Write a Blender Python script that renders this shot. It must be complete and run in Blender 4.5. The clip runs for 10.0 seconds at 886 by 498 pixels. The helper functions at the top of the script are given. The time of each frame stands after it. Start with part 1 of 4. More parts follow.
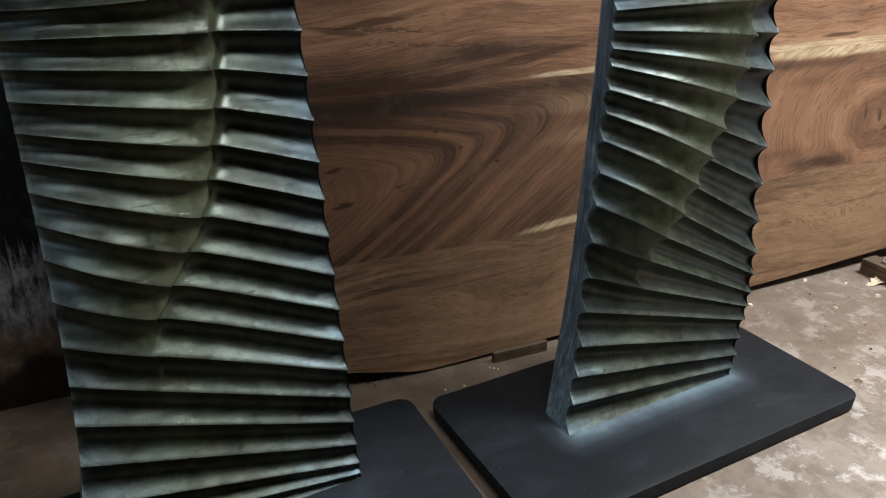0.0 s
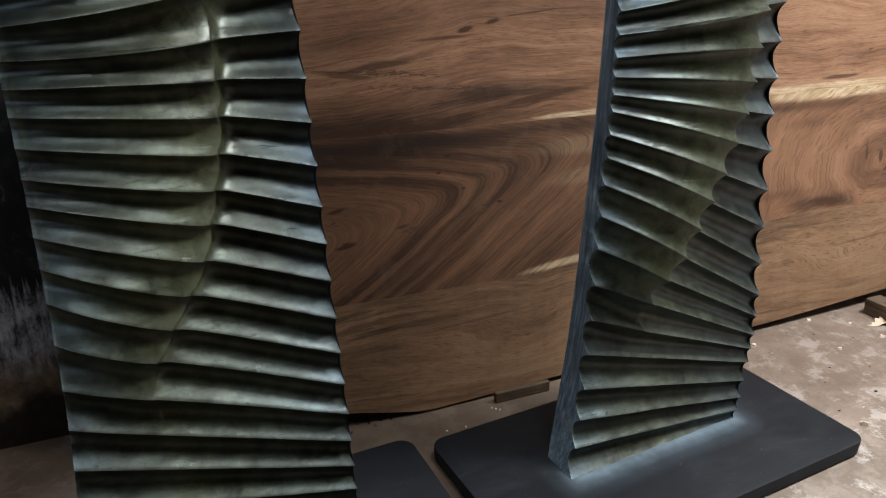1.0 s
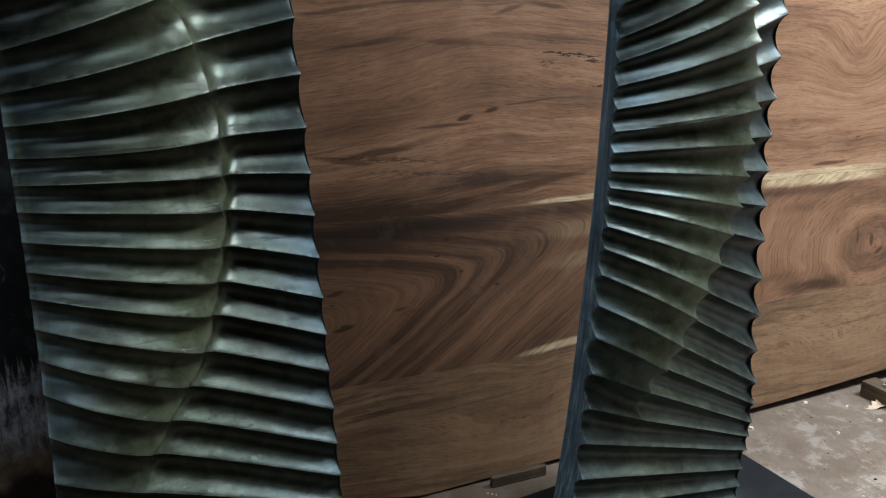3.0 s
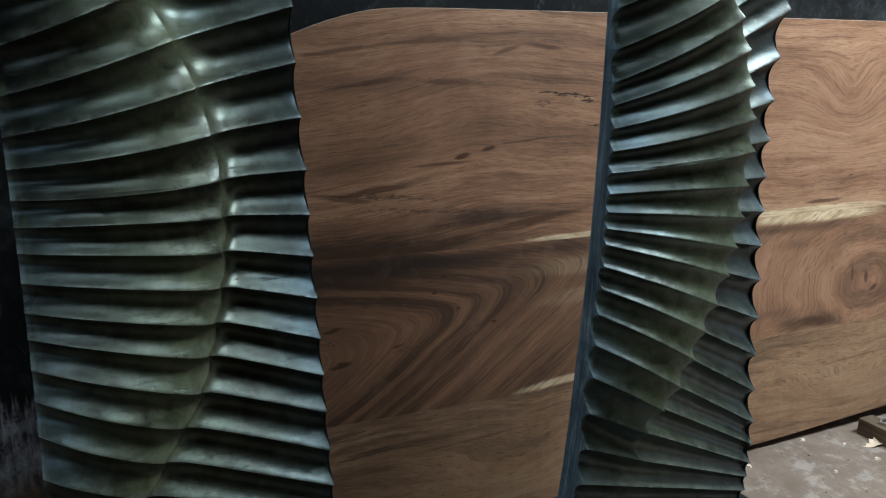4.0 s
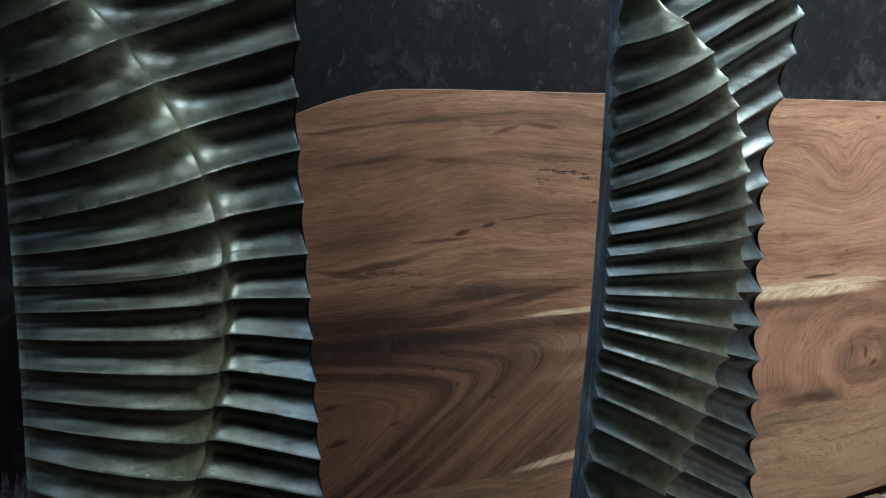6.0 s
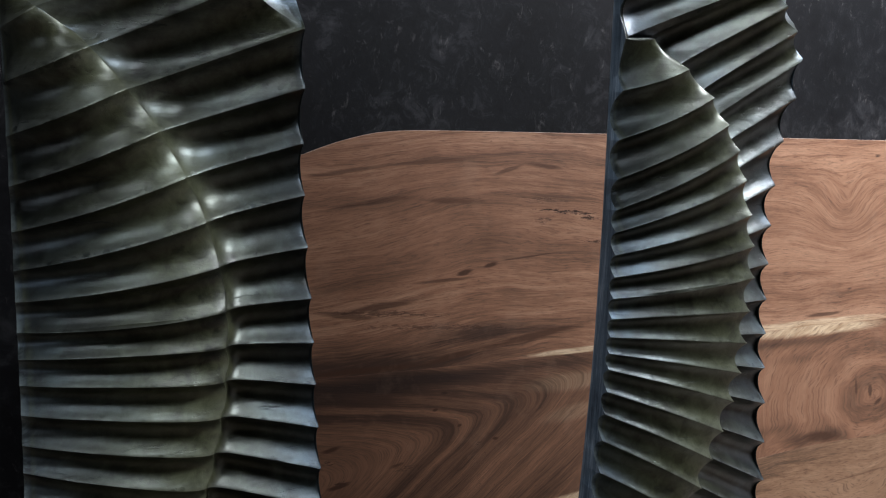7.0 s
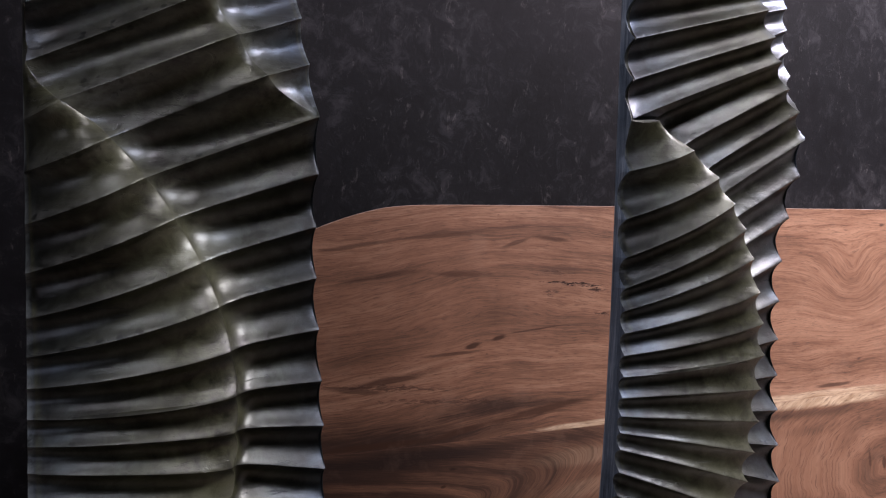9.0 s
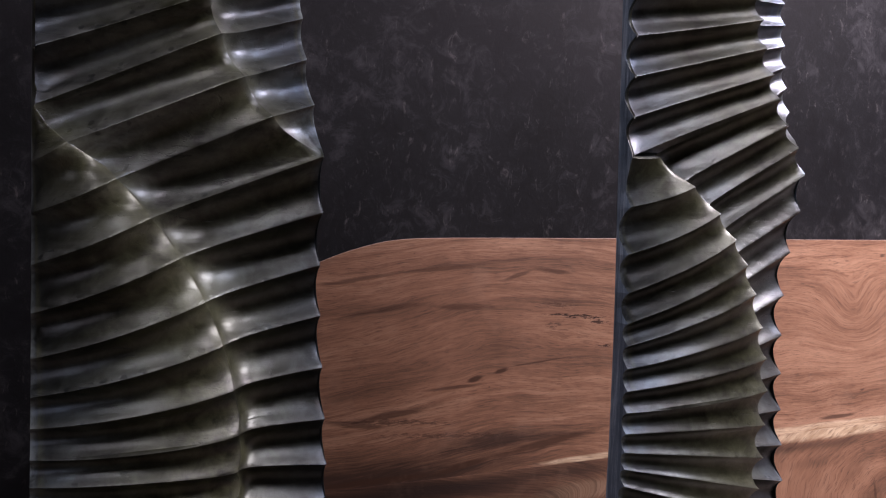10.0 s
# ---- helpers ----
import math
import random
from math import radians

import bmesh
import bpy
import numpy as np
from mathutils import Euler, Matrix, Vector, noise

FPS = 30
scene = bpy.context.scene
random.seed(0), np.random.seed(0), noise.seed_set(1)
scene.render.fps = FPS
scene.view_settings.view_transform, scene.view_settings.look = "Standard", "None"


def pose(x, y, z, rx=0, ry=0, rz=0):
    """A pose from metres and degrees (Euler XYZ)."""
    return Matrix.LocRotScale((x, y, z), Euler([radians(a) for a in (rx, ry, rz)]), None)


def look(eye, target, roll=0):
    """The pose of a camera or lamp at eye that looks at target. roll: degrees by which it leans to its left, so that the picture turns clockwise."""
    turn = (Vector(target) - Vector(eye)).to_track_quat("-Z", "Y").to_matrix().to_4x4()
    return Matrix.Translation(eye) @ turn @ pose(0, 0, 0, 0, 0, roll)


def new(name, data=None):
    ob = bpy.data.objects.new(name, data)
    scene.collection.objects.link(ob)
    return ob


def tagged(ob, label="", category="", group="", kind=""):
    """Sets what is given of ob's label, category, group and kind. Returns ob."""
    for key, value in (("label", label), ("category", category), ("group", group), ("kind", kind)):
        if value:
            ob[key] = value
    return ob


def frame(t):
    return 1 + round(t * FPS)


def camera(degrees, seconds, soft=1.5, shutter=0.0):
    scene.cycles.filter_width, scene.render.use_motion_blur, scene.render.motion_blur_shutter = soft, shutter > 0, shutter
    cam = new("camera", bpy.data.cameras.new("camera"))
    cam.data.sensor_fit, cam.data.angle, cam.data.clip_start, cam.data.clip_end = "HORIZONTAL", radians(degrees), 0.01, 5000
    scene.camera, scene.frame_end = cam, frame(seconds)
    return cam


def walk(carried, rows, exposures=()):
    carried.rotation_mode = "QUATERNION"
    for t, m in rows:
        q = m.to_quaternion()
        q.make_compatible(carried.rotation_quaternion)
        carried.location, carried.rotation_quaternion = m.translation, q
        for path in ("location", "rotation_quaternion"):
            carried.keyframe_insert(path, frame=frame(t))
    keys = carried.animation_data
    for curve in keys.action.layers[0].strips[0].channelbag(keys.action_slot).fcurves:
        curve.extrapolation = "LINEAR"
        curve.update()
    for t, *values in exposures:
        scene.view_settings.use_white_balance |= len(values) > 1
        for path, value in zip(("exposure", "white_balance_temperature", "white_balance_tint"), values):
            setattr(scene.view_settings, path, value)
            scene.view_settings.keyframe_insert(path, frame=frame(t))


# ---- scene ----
# ---- camera ----
cam = camera(62.4, 10.0, soft=1.15)
PATH = [
    (0, (0.0003, 0.0, 0.9402), (0.0001, 1.8285, 0.1297), -1.04),
    (0.5, (0.0027, 0.0034, 0.9508), (-0.0053, 1.848, 0.1779), -0.97),
    (1, (0.0047, 0.0052, 0.9627), (-0.0054, 1.8649, 0.2269), -0.87),
    (1.5, (0.0065, 0.0068, 0.9765), (-0.0008, 1.882, 0.2812), -0.66),
    (2, (0.0035, 0.0093, 0.9868), (0.0011, 1.8976, 0.3275), -0.44),
    (2.5, (-0.0001, 0.0114, 1.0004), (0.0037, 1.9133, 0.3816), -0.20),
    (2.7, (-0.0019, 0.0109, 1.0044), (0.0038, 1.9179, 0.4017), -0.11),
    (3.8, (-0.0079, 0.0106, 1.0287), (0.009, 1.9418, 0.5089), 0.30),
    (4, (-0.0073, 0.0101, 1.0314), (0.012, 1.9452, 0.5265), 0.37),
    (4.5, (-0.0091, 0.0099, 1.0408), (0.0147, 1.9548, 0.5754), 0.57),
    (5, (-0.0103, 0.0111, 1.0503), (0.0141, 1.9639, 0.619), 0.72),
    (5.5, (-0.0105, 0.0133, 1.0608), (0.0143, 1.9746, 0.6698), 0.86),
    (5.7, (-0.0105, 0.0125, 1.0647), (0.014, 1.9768, 0.6892), 0.89),
    (6.8, (-0.0132, 0.0128, 1.0929), (0.0061, 1.9915, 0.8022), 1.00),
    (7, (-0.014, 0.0135, 1.0961), (0.0048, 1.9945, 0.8215), 0.99),
    (7.5, (-0.0175, 0.0126, 1.1112), (-0.0018, 1.9988, 0.8776), 0.97),
    (8, (-0.0209, 0.012, 1.1198), (-0.0086, 2.0023, 0.9231), 0.96),
    (8.5, (-0.0239, 0.0115, 1.1288), (-0.0132, 2.0052, 0.9708), 0.97),
    (9, (-0.0264, 0.011, 1.1361), (-0.0173, 2.0071, 1.0106), 0.96),
    (9.5, (-0.0285, 0.0087, 1.1492), (-0.0213, 2.0065, 1.0571), 0.95),
    (10, (-0.0301, 0.0066, 1.158), (-0.0241, 2.0056, 1.0953), 0.95),
]
EXPOSURES = [(0.0, 0.06, 7300, 17), (1.0, 0.06, 7350, 20), (4.0, -0.14, 6400, 8), (5.5, -0.14, 6400, 9), (7.0, -0.11, 6800, 25), (8.0, -0.11, 7050, 37), (10.0, -0.10, 7300, 49)]
walk(cam, [(t, look(eye, target, roll)) for t, eye, target, roll in PATH], EXPOSURES)

# ---- light ----
YAW = 22.2                                   # the back wall's turn against the x axis
WALL = Matrix.Translation((0, 1.694, 0)) @ pose(0, 0, 0, 0, 0, YAW)   # x along the wall, y into it


def area_light(name, m, sx, sy, power, colour):
    lamp = bpy.data.lights.new(name, "AREA")
    lamp.shape, lamp.size, lamp.size_y, lamp.energy, lamp.color = "RECTANGLE", sx, sy, power, colour
    ob = new(name, lamp)
    ob.matrix_world = m
    return ob


world = bpy.data.worlds.new("sky")
scene.world = world
world.use_nodes = True
sky = world.node_tree.nodes.new("ShaderNodeTexSky")
sky.sky_type, sky.sun_disc, sky.sun_elevation, sky.sun_rotation = "NISHITA", False, radians(48), radians(150)
world.node_tree.links.new(sky.outputs[0], world.node_tree.nodes["Background"].inputs[0])
world.node_tree.nodes["Background"].inputs[1].default_value = 0.03

ROOM_L, ROOM_R, ROOM_F, ROOM_H = -2.6, 2.5, -5.0, 3.0
SKY_X0, SKY_X1, SKY_Y0, SKY_Y1 = -0.15, 0.40, -1.80, -1.30        # the small roof light before the sculptures
TOP_X0, TOP_X1, TOP_Y0, TOP_Y1 = 1.10, 2.45, -1.45, -0.80         # the wide roof light by the door
LEFT_X0, LEFT_X1, LEFT_Y0, LEFT_Y1 = -1.65, -1.15, -1.75, -1.30       # an unseen opening over the dark corner, added for fill
DOOR_Y0, DOOR_Y1, DOOR_H = -2.5, -0.75, 2.2                     # the wide door in the east wall
WIN_Y0, WIN_Y1, WIN_Z0, WIN_Z1 = -2.7, -1.2, 1.0, 2.0           # the window in the west wall
area_light("skylight_lamp", WALL @ pose((SKY_X0 + SKY_X1) / 2, (SKY_Y0 + SKY_Y1) / 2, ROOM_H + 0.05),
           SKY_X1 - SKY_X0, SKY_Y1 - SKY_Y0, 33, (0.82, 0.93, 1.0))
area_light("roof_lamp", WALL @ pose((TOP_X0 + TOP_X1) / 2, (TOP_Y0 + TOP_Y1) / 2, ROOM_H + 0.05),
           TOP_X1 - TOP_X0, TOP_Y1 - TOP_Y0, 205, (0.82, 0.94, 1.0))
# Fill light added to brighten the left flutes; no known source there.
area_light("corner_fill_lamp", WALL @ pose((LEFT_X0 + LEFT_X1) / 2, (LEFT_Y0 + LEFT_Y1) / 2, ROOM_H + 0.05),
           LEFT_X1 - LEFT_X0, LEFT_Y1 - LEFT_Y0, 15, (0.82, 0.94, 1.0))
area_light("door_lamp", WALL @ pose(ROOM_R + 0.08, (DOOR_Y0 + DOOR_Y1) / 2, DOOR_H / 2 + 0.02, 0, 90, 0),
           DOOR_H, DOOR_Y1 - DOOR_Y0, 8, (0.93, 0.97, 1.0))
area_light("window_lamp", WALL @ pose(ROOM_L - 0.08, (WIN_Y0 + WIN_Y1) / 2, (WIN_Z0 + WIN_Z1) / 2, 0, -90, 0),
           WIN_Z1 - WIN_Z0, WIN_Y1 - WIN_Y0, 8, (0.78, 0.90, 1.0))


# ---- node helpers ----
class Nodes:
    """A material's nodes, built in short calls."""

    def __init__(self, name):
        self.mat = bpy.data.materials.new(name)
        self.mat.use_nodes = True
        self.tree = self.mat.node_tree
        self.bsdf = self.tree.nodes["Principled BSDF"]

    def put(self, kind, **inputs):
        node = self.tree.nodes.new(kind)
        for key, value in inputs.items():
            self.feed(node, key.replace("_", " "), value)
        return node

    def feed(self, node, key, value):
        socket = node.inputs[int(key)] if key.isdigit() else node.inputs[key]
        if hasattr(value, "is_linked"):
            self.tree.links.new(value, socket)
        else:
            socket.default_value = value

    def math(self, op, a, b=0.0, clamp=False):
        node = self.tree.nodes.new("ShaderNodeMath")
        node.operation, node.use_clamp = op, clamp
        self.feed(node, "0", a)
        self.feed(node, "1", b)
        return node.outputs[0]

    def add(self, *terms):
        total = terms[0]
        for term in terms[1:]:
            total = self.math("ADD", total, term)
        return total

    def mul(self, a, b, clamp=False):
        return self.math("MULTIPLY", a, b, clamp)

    def coords(self):
        return self.put("ShaderNodeTexCoord").outputs["Object"]

    def split(self, vector):
        node = self.tree.nodes.new("ShaderNodeSeparateXYZ")
        self.tree.links.new(vector, node.inputs[0])
        return node.outputs

    def join(self, x, y, z):
        node = self.tree.nodes.new("ShaderNodeCombineXYZ")
        for i, v in enumerate((x, y, z)):
            self.feed(node, str(i), v)
        return node.outputs[0]

    def noise(self, vector, scale, detail=4.0, rough=0.55, warp=0.0):
        node = self.put("ShaderNodeTexNoise", Vector=vector, Scale=scale, Detail=detail, Roughness=rough, Distortion=warp)
        return node.outputs[0]

    def stretch(self, vector, x, y, z):
        node = self.put("ShaderNodeMapping", Vector=vector)
        node.inputs["Scale"].default_value = (x, y, z)
        return node.outputs[0]

    def ramp(self, value, *stops):
        node = self.tree.nodes.new("ShaderNodeValToRGB")
        self.tree.links.new(value, node.inputs[0])
        band = node.color_ramp
        while len(band.elements) < len(stops):
            band.elements.new(0.5)
        for e, (at, col) in zip(band.elements, stops):
            e.position = at
            e.color = (*col, 1) if isinstance(col, tuple) else (col, col, col, 1)
        return node.outputs[0]

    def mix(self, fac, a, b, mode="MIX"):
        node = self.tree.nodes.new("ShaderNodeMix")
        node.data_type, node.blend_type = "RGBA", mode
        self.feed(node, "0", fac)
        for i, v in ((6, a), (7, b)):
            self.feed(node, str(i), (*v, 1) if isinstance(v, tuple) else v)
        return node.outputs[2]

    def bump(self, height, strength, distance=0.002):
        node = self.put("ShaderNodeBump", Height=height, Strength=strength, Distance=distance)
        self.tree.links.new(node.outputs[0], self.bsdf.inputs["Normal"])

    def finish(self, colour, rough, metal=0.0, spec=0.5, coat=0.0, coat_rough=0.2):
        for key, value in (("Base Color", colour), ("Roughness", rough), ("Metallic", metal), ("Specular IOR Level", spec),
                           ("Coat Weight", coat), ("Coat Roughness", coat_rough)):
            self.feed(self.bsdf, key, (*value, 1) if isinstance(value, tuple) else value)
        return self.mat


# ---- materials ----
def carved_material():
    """Dark green-black patina, rubbed with a blue-grey pigment towards the edges, olive near the folds, pale on worn crests."""
    n = Nodes("carved_patina")
    c = n.coords()
    crest = n.put("ShaderNodeAttribute")
    crest.attribute_name = "wear"
    r, g, b = n.tree.nodes.new("ShaderNodeSeparateColor").outputs
    n.tree.links.new(crest.outputs["Color"], r.node.inputs[0])
    big = n.noise(c, 8, 5, 0.6)
    mottle = n.noise(c, 34, 6, 0.68, 0.5)
    streak = n.noise(n.stretch(c, 14, 14, 95), 1.0, 6, 0.65)
    brush = n.noise(n.stretch(c, 190, 190, 22), 1.0, 4, 0.6)
    fine = n.noise(c, 220, 3)
    olive = n.ramp(n.add(n.mul(big, 0.55), n.mul(mottle, 0.45)), (0.36, (0.0015, 0.002, 0.0008)), (0.5, (0.009, 0.010, 0.004)), (0.64, (0.032, 0.035, 0.018)))
    steel = n.ramp(n.add(n.mul(big, 0.45), n.mul(mottle, 0.55)), (0.36, (0.001, 0.0018, 0.0025)), (0.5, (0.0035, 0.006, 0.008)), (0.66, (0.014, 0.022, 0.028)))
    blue = n.math("ADD", g, n.mul(n.math("SUBTRACT", big, 0.5), 0.9), True)
    col = n.mix(blue, olive, steel)
    wax = n.mix(blue, (0.62, 0.74, 0.60), (0.38, 0.67, 1.0))
    n.feed(n.bsdf, "Specular Tint", n.mix(n.ramp(n.add(n.mul(big, 0.55), n.mul(mottle, 0.45)), (0.36, 0.0), (0.62, 1.0)), (0.25, 0.265, 0.25), wax))
    rub = n.math("MULTIPLY", n.ramp(r, (0.25, 0.0), (0.95, 1.0)), n.ramp(n.add(n.mul(streak, 0.6), n.mul(mottle, 0.4)), (0.36, 0.0), (0.6, 1.0)), True)
    col = n.mix(n.mul(rub, 0.45), col, (0.12, 0.137, 0.128))
    spots = n.noise(n.stretch(c, 30, 30, 62), 1.0, 4, 0.62, 0.9)
    pits = n.math("MULTIPLY", n.ramp(spots, (0.61, 0.0), (0.65, 1.0)), n.math("ADD", n.mul(r, 1.4), 0.0), True)
    col = n.mix(n.mul(pits, 0.85), col, (0.005, 0.006, 0.006))
    holes = n.put("ShaderNodeTexVoronoi", Vector=c, Scale=52.0).outputs[0]
    holes = n.mul(n.ramp(n.add(holes, n.mul(n.math("SUBTRACT", mottle, 0.5), 0.25)), (0.19, 1.0), (0.26, 0.0)), n.mul(n.ramp(r, (0.3, 0.0), (0.55, 1.0)), n.ramp(big, (0.45, 0.0), (0.52, 1.0))))
    col = n.mix(n.mul(holes, 0.9), col, (0.003, 0.004, 0.004))
    marks = n.ramp(n.noise(n.stretch(c, 16, 16, 105), 1.0, 5, 0.62, 0.6), (0.645, 0.0), (0.675, 1.0))
    col = n.mix(n.mul(marks, 0.8), col, (0.004, 0.005, 0.005))
    stain = n.ramp(n.noise(n.stretch(c, 9, 9, 16), 1.0, 5, 0.6, 0.7), (0.56, 0.0), (0.70, 0.75))
    col = n.mix(stain, col, (0.009, 0.010, 0.010))
    edge = n.math("SUBTRACT", 1.0, crest.outputs["Alpha"])
    edge = n.mul(n.ramp(edge, (0.45, 0.0), (0.95, 1.0)), n.ramp(mottle, (0.40, 0.15), (0.58, 1.0)))
    col = n.mix(n.mul(edge, 0.45), col, (0.26, 0.335, 0.32))
    pale = n.mul(n.ramp(n.math("SUBTRACT", 1.0, crest.outputs["Alpha"]), (0.0, 0.0), (0.4, 1.0), (0.45, 1.0), (0.6, 0.0)), n.ramp(n.add(n.mul(mottle, 0.5), n.mul(big, 0.5)), (0.38, 0.1), (0.56, 1.0)))
    col = n.mix(n.mul(pale, 0.55), col, (0.075, 0.085, 0.045))
    board = n.noise(n.stretch(c, 150, 150, 5), 1.0, 6, 0.7)
    col = n.mix(b, col, n.ramp(n.add(n.mul(board, 0.7), n.mul(big, 0.3)), (0.34, (0.025, 0.042, 0.058)), (0.5, (0.10, 0.145, 0.180)), (0.66, (0.28, 0.36, 0.41))))
    rough = n.add(n.mul(marks, 0.25), n.mul(streak, 0.16), n.mul(mottle, 0.16), 0.19, n.mul(b, 0.25), n.mul(stain, 0.15))
    n.bump(n.add(n.mul(fine, 0.12), n.mul(streak, 0.7), n.mul(mottle, 0.35), n.mul(brush, 0.15), n.mul(pits, -0.5), n.mul(marks, -0.3), n.mul(holes, -0.35), n.mul(n.mul(board, b), 2.0)), 0.32, 0.0022)
    return n.finish(col, rough, 0.0, 0.95)


def plate_material(name, halo_amount):
    """Matt blue-black paint with a pale sprayed halo round the carved foot."""
    n = Nodes(name)
    c = n.coords()
    x, y, z = n.split(c)
    big, fine = n.noise(c, 6, 4), n.noise(c, 140, 3)
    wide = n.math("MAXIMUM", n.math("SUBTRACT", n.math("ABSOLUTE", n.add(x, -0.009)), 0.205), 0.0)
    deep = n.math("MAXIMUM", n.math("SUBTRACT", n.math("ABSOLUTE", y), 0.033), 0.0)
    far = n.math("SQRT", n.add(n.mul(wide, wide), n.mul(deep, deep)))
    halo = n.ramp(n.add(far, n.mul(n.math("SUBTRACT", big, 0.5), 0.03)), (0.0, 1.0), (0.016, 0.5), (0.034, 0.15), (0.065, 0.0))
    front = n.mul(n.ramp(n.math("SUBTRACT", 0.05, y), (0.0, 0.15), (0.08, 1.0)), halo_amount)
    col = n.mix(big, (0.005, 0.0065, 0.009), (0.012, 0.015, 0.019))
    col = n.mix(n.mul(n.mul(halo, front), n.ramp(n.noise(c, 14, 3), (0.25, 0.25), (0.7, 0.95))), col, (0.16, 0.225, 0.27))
    rubbed = n.ramp(n.add(n.mul(n.noise(n.stretch(c, 7, 18, 1), 1.0, 7, 0.7, 0.6), 0.7), n.mul(big, 0.3)), (0.50, 0.0), (0.66, 0.55))
    col = n.mix(n.mul(rubbed, 0.45), col, (0.035, 0.043, 0.052))
    grit = n.ramp(n.noise(c, 130, 2, 0.5), (0.74, 0.0), (0.78, 0.6))
    col = n.mix(grit, col, (0.10, 0.10, 0.10))
    n.bump(n.add(fine, n.mul(n.noise(c, 40, 3), 0.8)), 0.25, 0.001)
    return n.finish(col, n.math("ADD", n.mul(big, 0.2), 0.5), 0.0, 0.18)


def wood_material(name, seed, bumps, darks, pales, scars, calm, smudges, slope=1.0, freq=9.0, warm=0.945, light=0.0, figure=1.0, fine=1.0, rim=0.0, lit_right=0.0, swirls=()):
    """Planed tropical wood. Its figure follows the level lines of a field with bumps (s, z, width, height, amount)."""
    n = Nodes(name)
    c = n.coords()
    s, y, z = n.split(c)

    def hill(s0, z0, a, b, tilt=0.0):
        along = n.math("SUBTRACT", s, s0)
        u, v = n.mul(along, 1 / a), n.mul(n.math("SUBTRACT", n.math("SUBTRACT", z, z0), n.mul(along, tilt)), 1 / b)
        return n.math("POWER", 2.71828, n.mul(n.add(n.mul(u, u), n.mul(v, v)), -1.0))

    def swirl(s0, z0, angle, k, c0):
        """Nested rounded wedges of grain whose nose at (s0, z0) points along angle."""
        ds, dz = n.math("SUBTRACT", s, s0), n.math("SUBTRACT", z, z0)
        ca, sa = math.cos(radians(angle)), math.sin(radians(angle))
        along, across = n.add(n.mul(ds, ca), n.mul(dz, sa)), n.add(n.mul(ds, -sa), n.mul(dz, ca))
        return n.add(along, n.mul(n.math("SUBTRACT", n.math("SQRT", n.add(n.mul(across, across), c0 * c0)), c0), k))

    soft = n.noise(n.stretch(c, 1.3, 1, 4.0), 1.0, 3)
    rough_flow = n.noise(n.stretch(c, 5, 1, 14), 1.0, 3)
    field = n.add(n.mul(z, slope), n.mul(n.math("SUBTRACT", soft, 0.5), 0.09), n.mul(n.math("SUBTRACT", rough_flow, 0.5), 0.016))
    if swirls:
        (s0, z0, *first), (s1, z1, *second) = swirls
        there = n.ramp(n.mul(n.math("SUBTRACT", s, 0.55), 2.5), (0.0, 0.0), (1.0, 1.0))
        wide, ring0 = second
        kx, kz = n.mul(n.math("SUBTRACT", s, s1), 1 / wide), n.math("SUBTRACT", z, z1)
        oval = n.add(n.math("SQRT", n.add(n.mul(kx, kx), n.mul(kz, kz))), -ring0)
        nest = n.add(n.mul(swirl(s0, z0, *first), n.math("SUBTRACT", 1.0, there)), n.mul(oval, there))
        nest = n.add(nest, n.mul(n.math("SUBTRACT", soft, 0.5), 0.10), n.mul(n.math("SUBTRACT", rough_flow, 0.5), 0.035))
        field = n.mul(nest, 0.42)
        rings = n.ramp(n.add(nest, 0.3), (0.0, 0.10), (0.16, 0.02), (0.25, 0.10), (0.285, 0.62), (0.315, 0.66), (0.335, 0.06), (0.355, 0.10), (0.375, 0.60),
                       (0.40, 0.30), (0.43, 0.04), (0.46, 0.42), (0.50, 0.05), (0.56, 0.35), (0.62, 0.05), (0.72, 0.40), (0.85, 0.1))
    for s0, z0, a, b, amount in bumps:
        field = n.add(field, n.mul(hill(s0, z0, a, b), amount))
    broad = n.noise(n.join(n.mul(field, freq), n.mul(s, 0.8), seed), 1.0, 2, 0.5)
    bands = n.noise(n.join(n.mul(field, freq * 4.0), n.mul(s, 2.2), seed + 3.0), 1.0, 4, 0.62)
    lines = n.noise(n.join(n.mul(field, freq * 17), n.mul(s, 6.0), seed + 7.0), 1.0, 5, 0.7)
    hair = n.noise(n.join(n.mul(field, 420), n.mul(s, 16), seed), 1.0, 3, 0.6)
    pores = n.noise(n.join(n.mul(field, 1000), n.mul(s, 40), seed), 1.0, 2)
    cloud = n.noise(c, 5.0, 5, 0.6)
    tone = n.add(n.mul(broad, 0.45), n.mul(bands, 0.68 * figure), n.mul(lines, 0.46 * fine), n.mul(hair, 0.30), n.mul(cloud, 0.18), light - 0.19 - 0.34 * figure + 0.23 * (1 - fine))
    for s0, z0, a, b, amount in darks:
        tone = n.math("SUBTRACT", tone, n.mul(n.mul(hill(s0, z0, a, b), n.add(n.mul(bands, 1.2), n.mul(lines, 0.5), -0.2)), amount))
    if swirls:
        tone = n.math("SUBTRACT", tone, n.mul(n.mul(rings, n.math("SUBTRACT", 1.0, n.mul(there, 0.1))), n.add(n.mul(bands, 0.26), n.mul(lines, 0.08), 0.125)))
    thin = n.noise(n.join(n.mul(field, freq * 11), n.mul(s, 2.6), seed + 11.0), 1.0, 6, 0.66)
    tone = n.math("SUBTRACT", tone, n.mul(n.ramp(thin, (0.56, 0.0), (0.605, 1.0)), n.mul(bands, 0.26 * fine)))
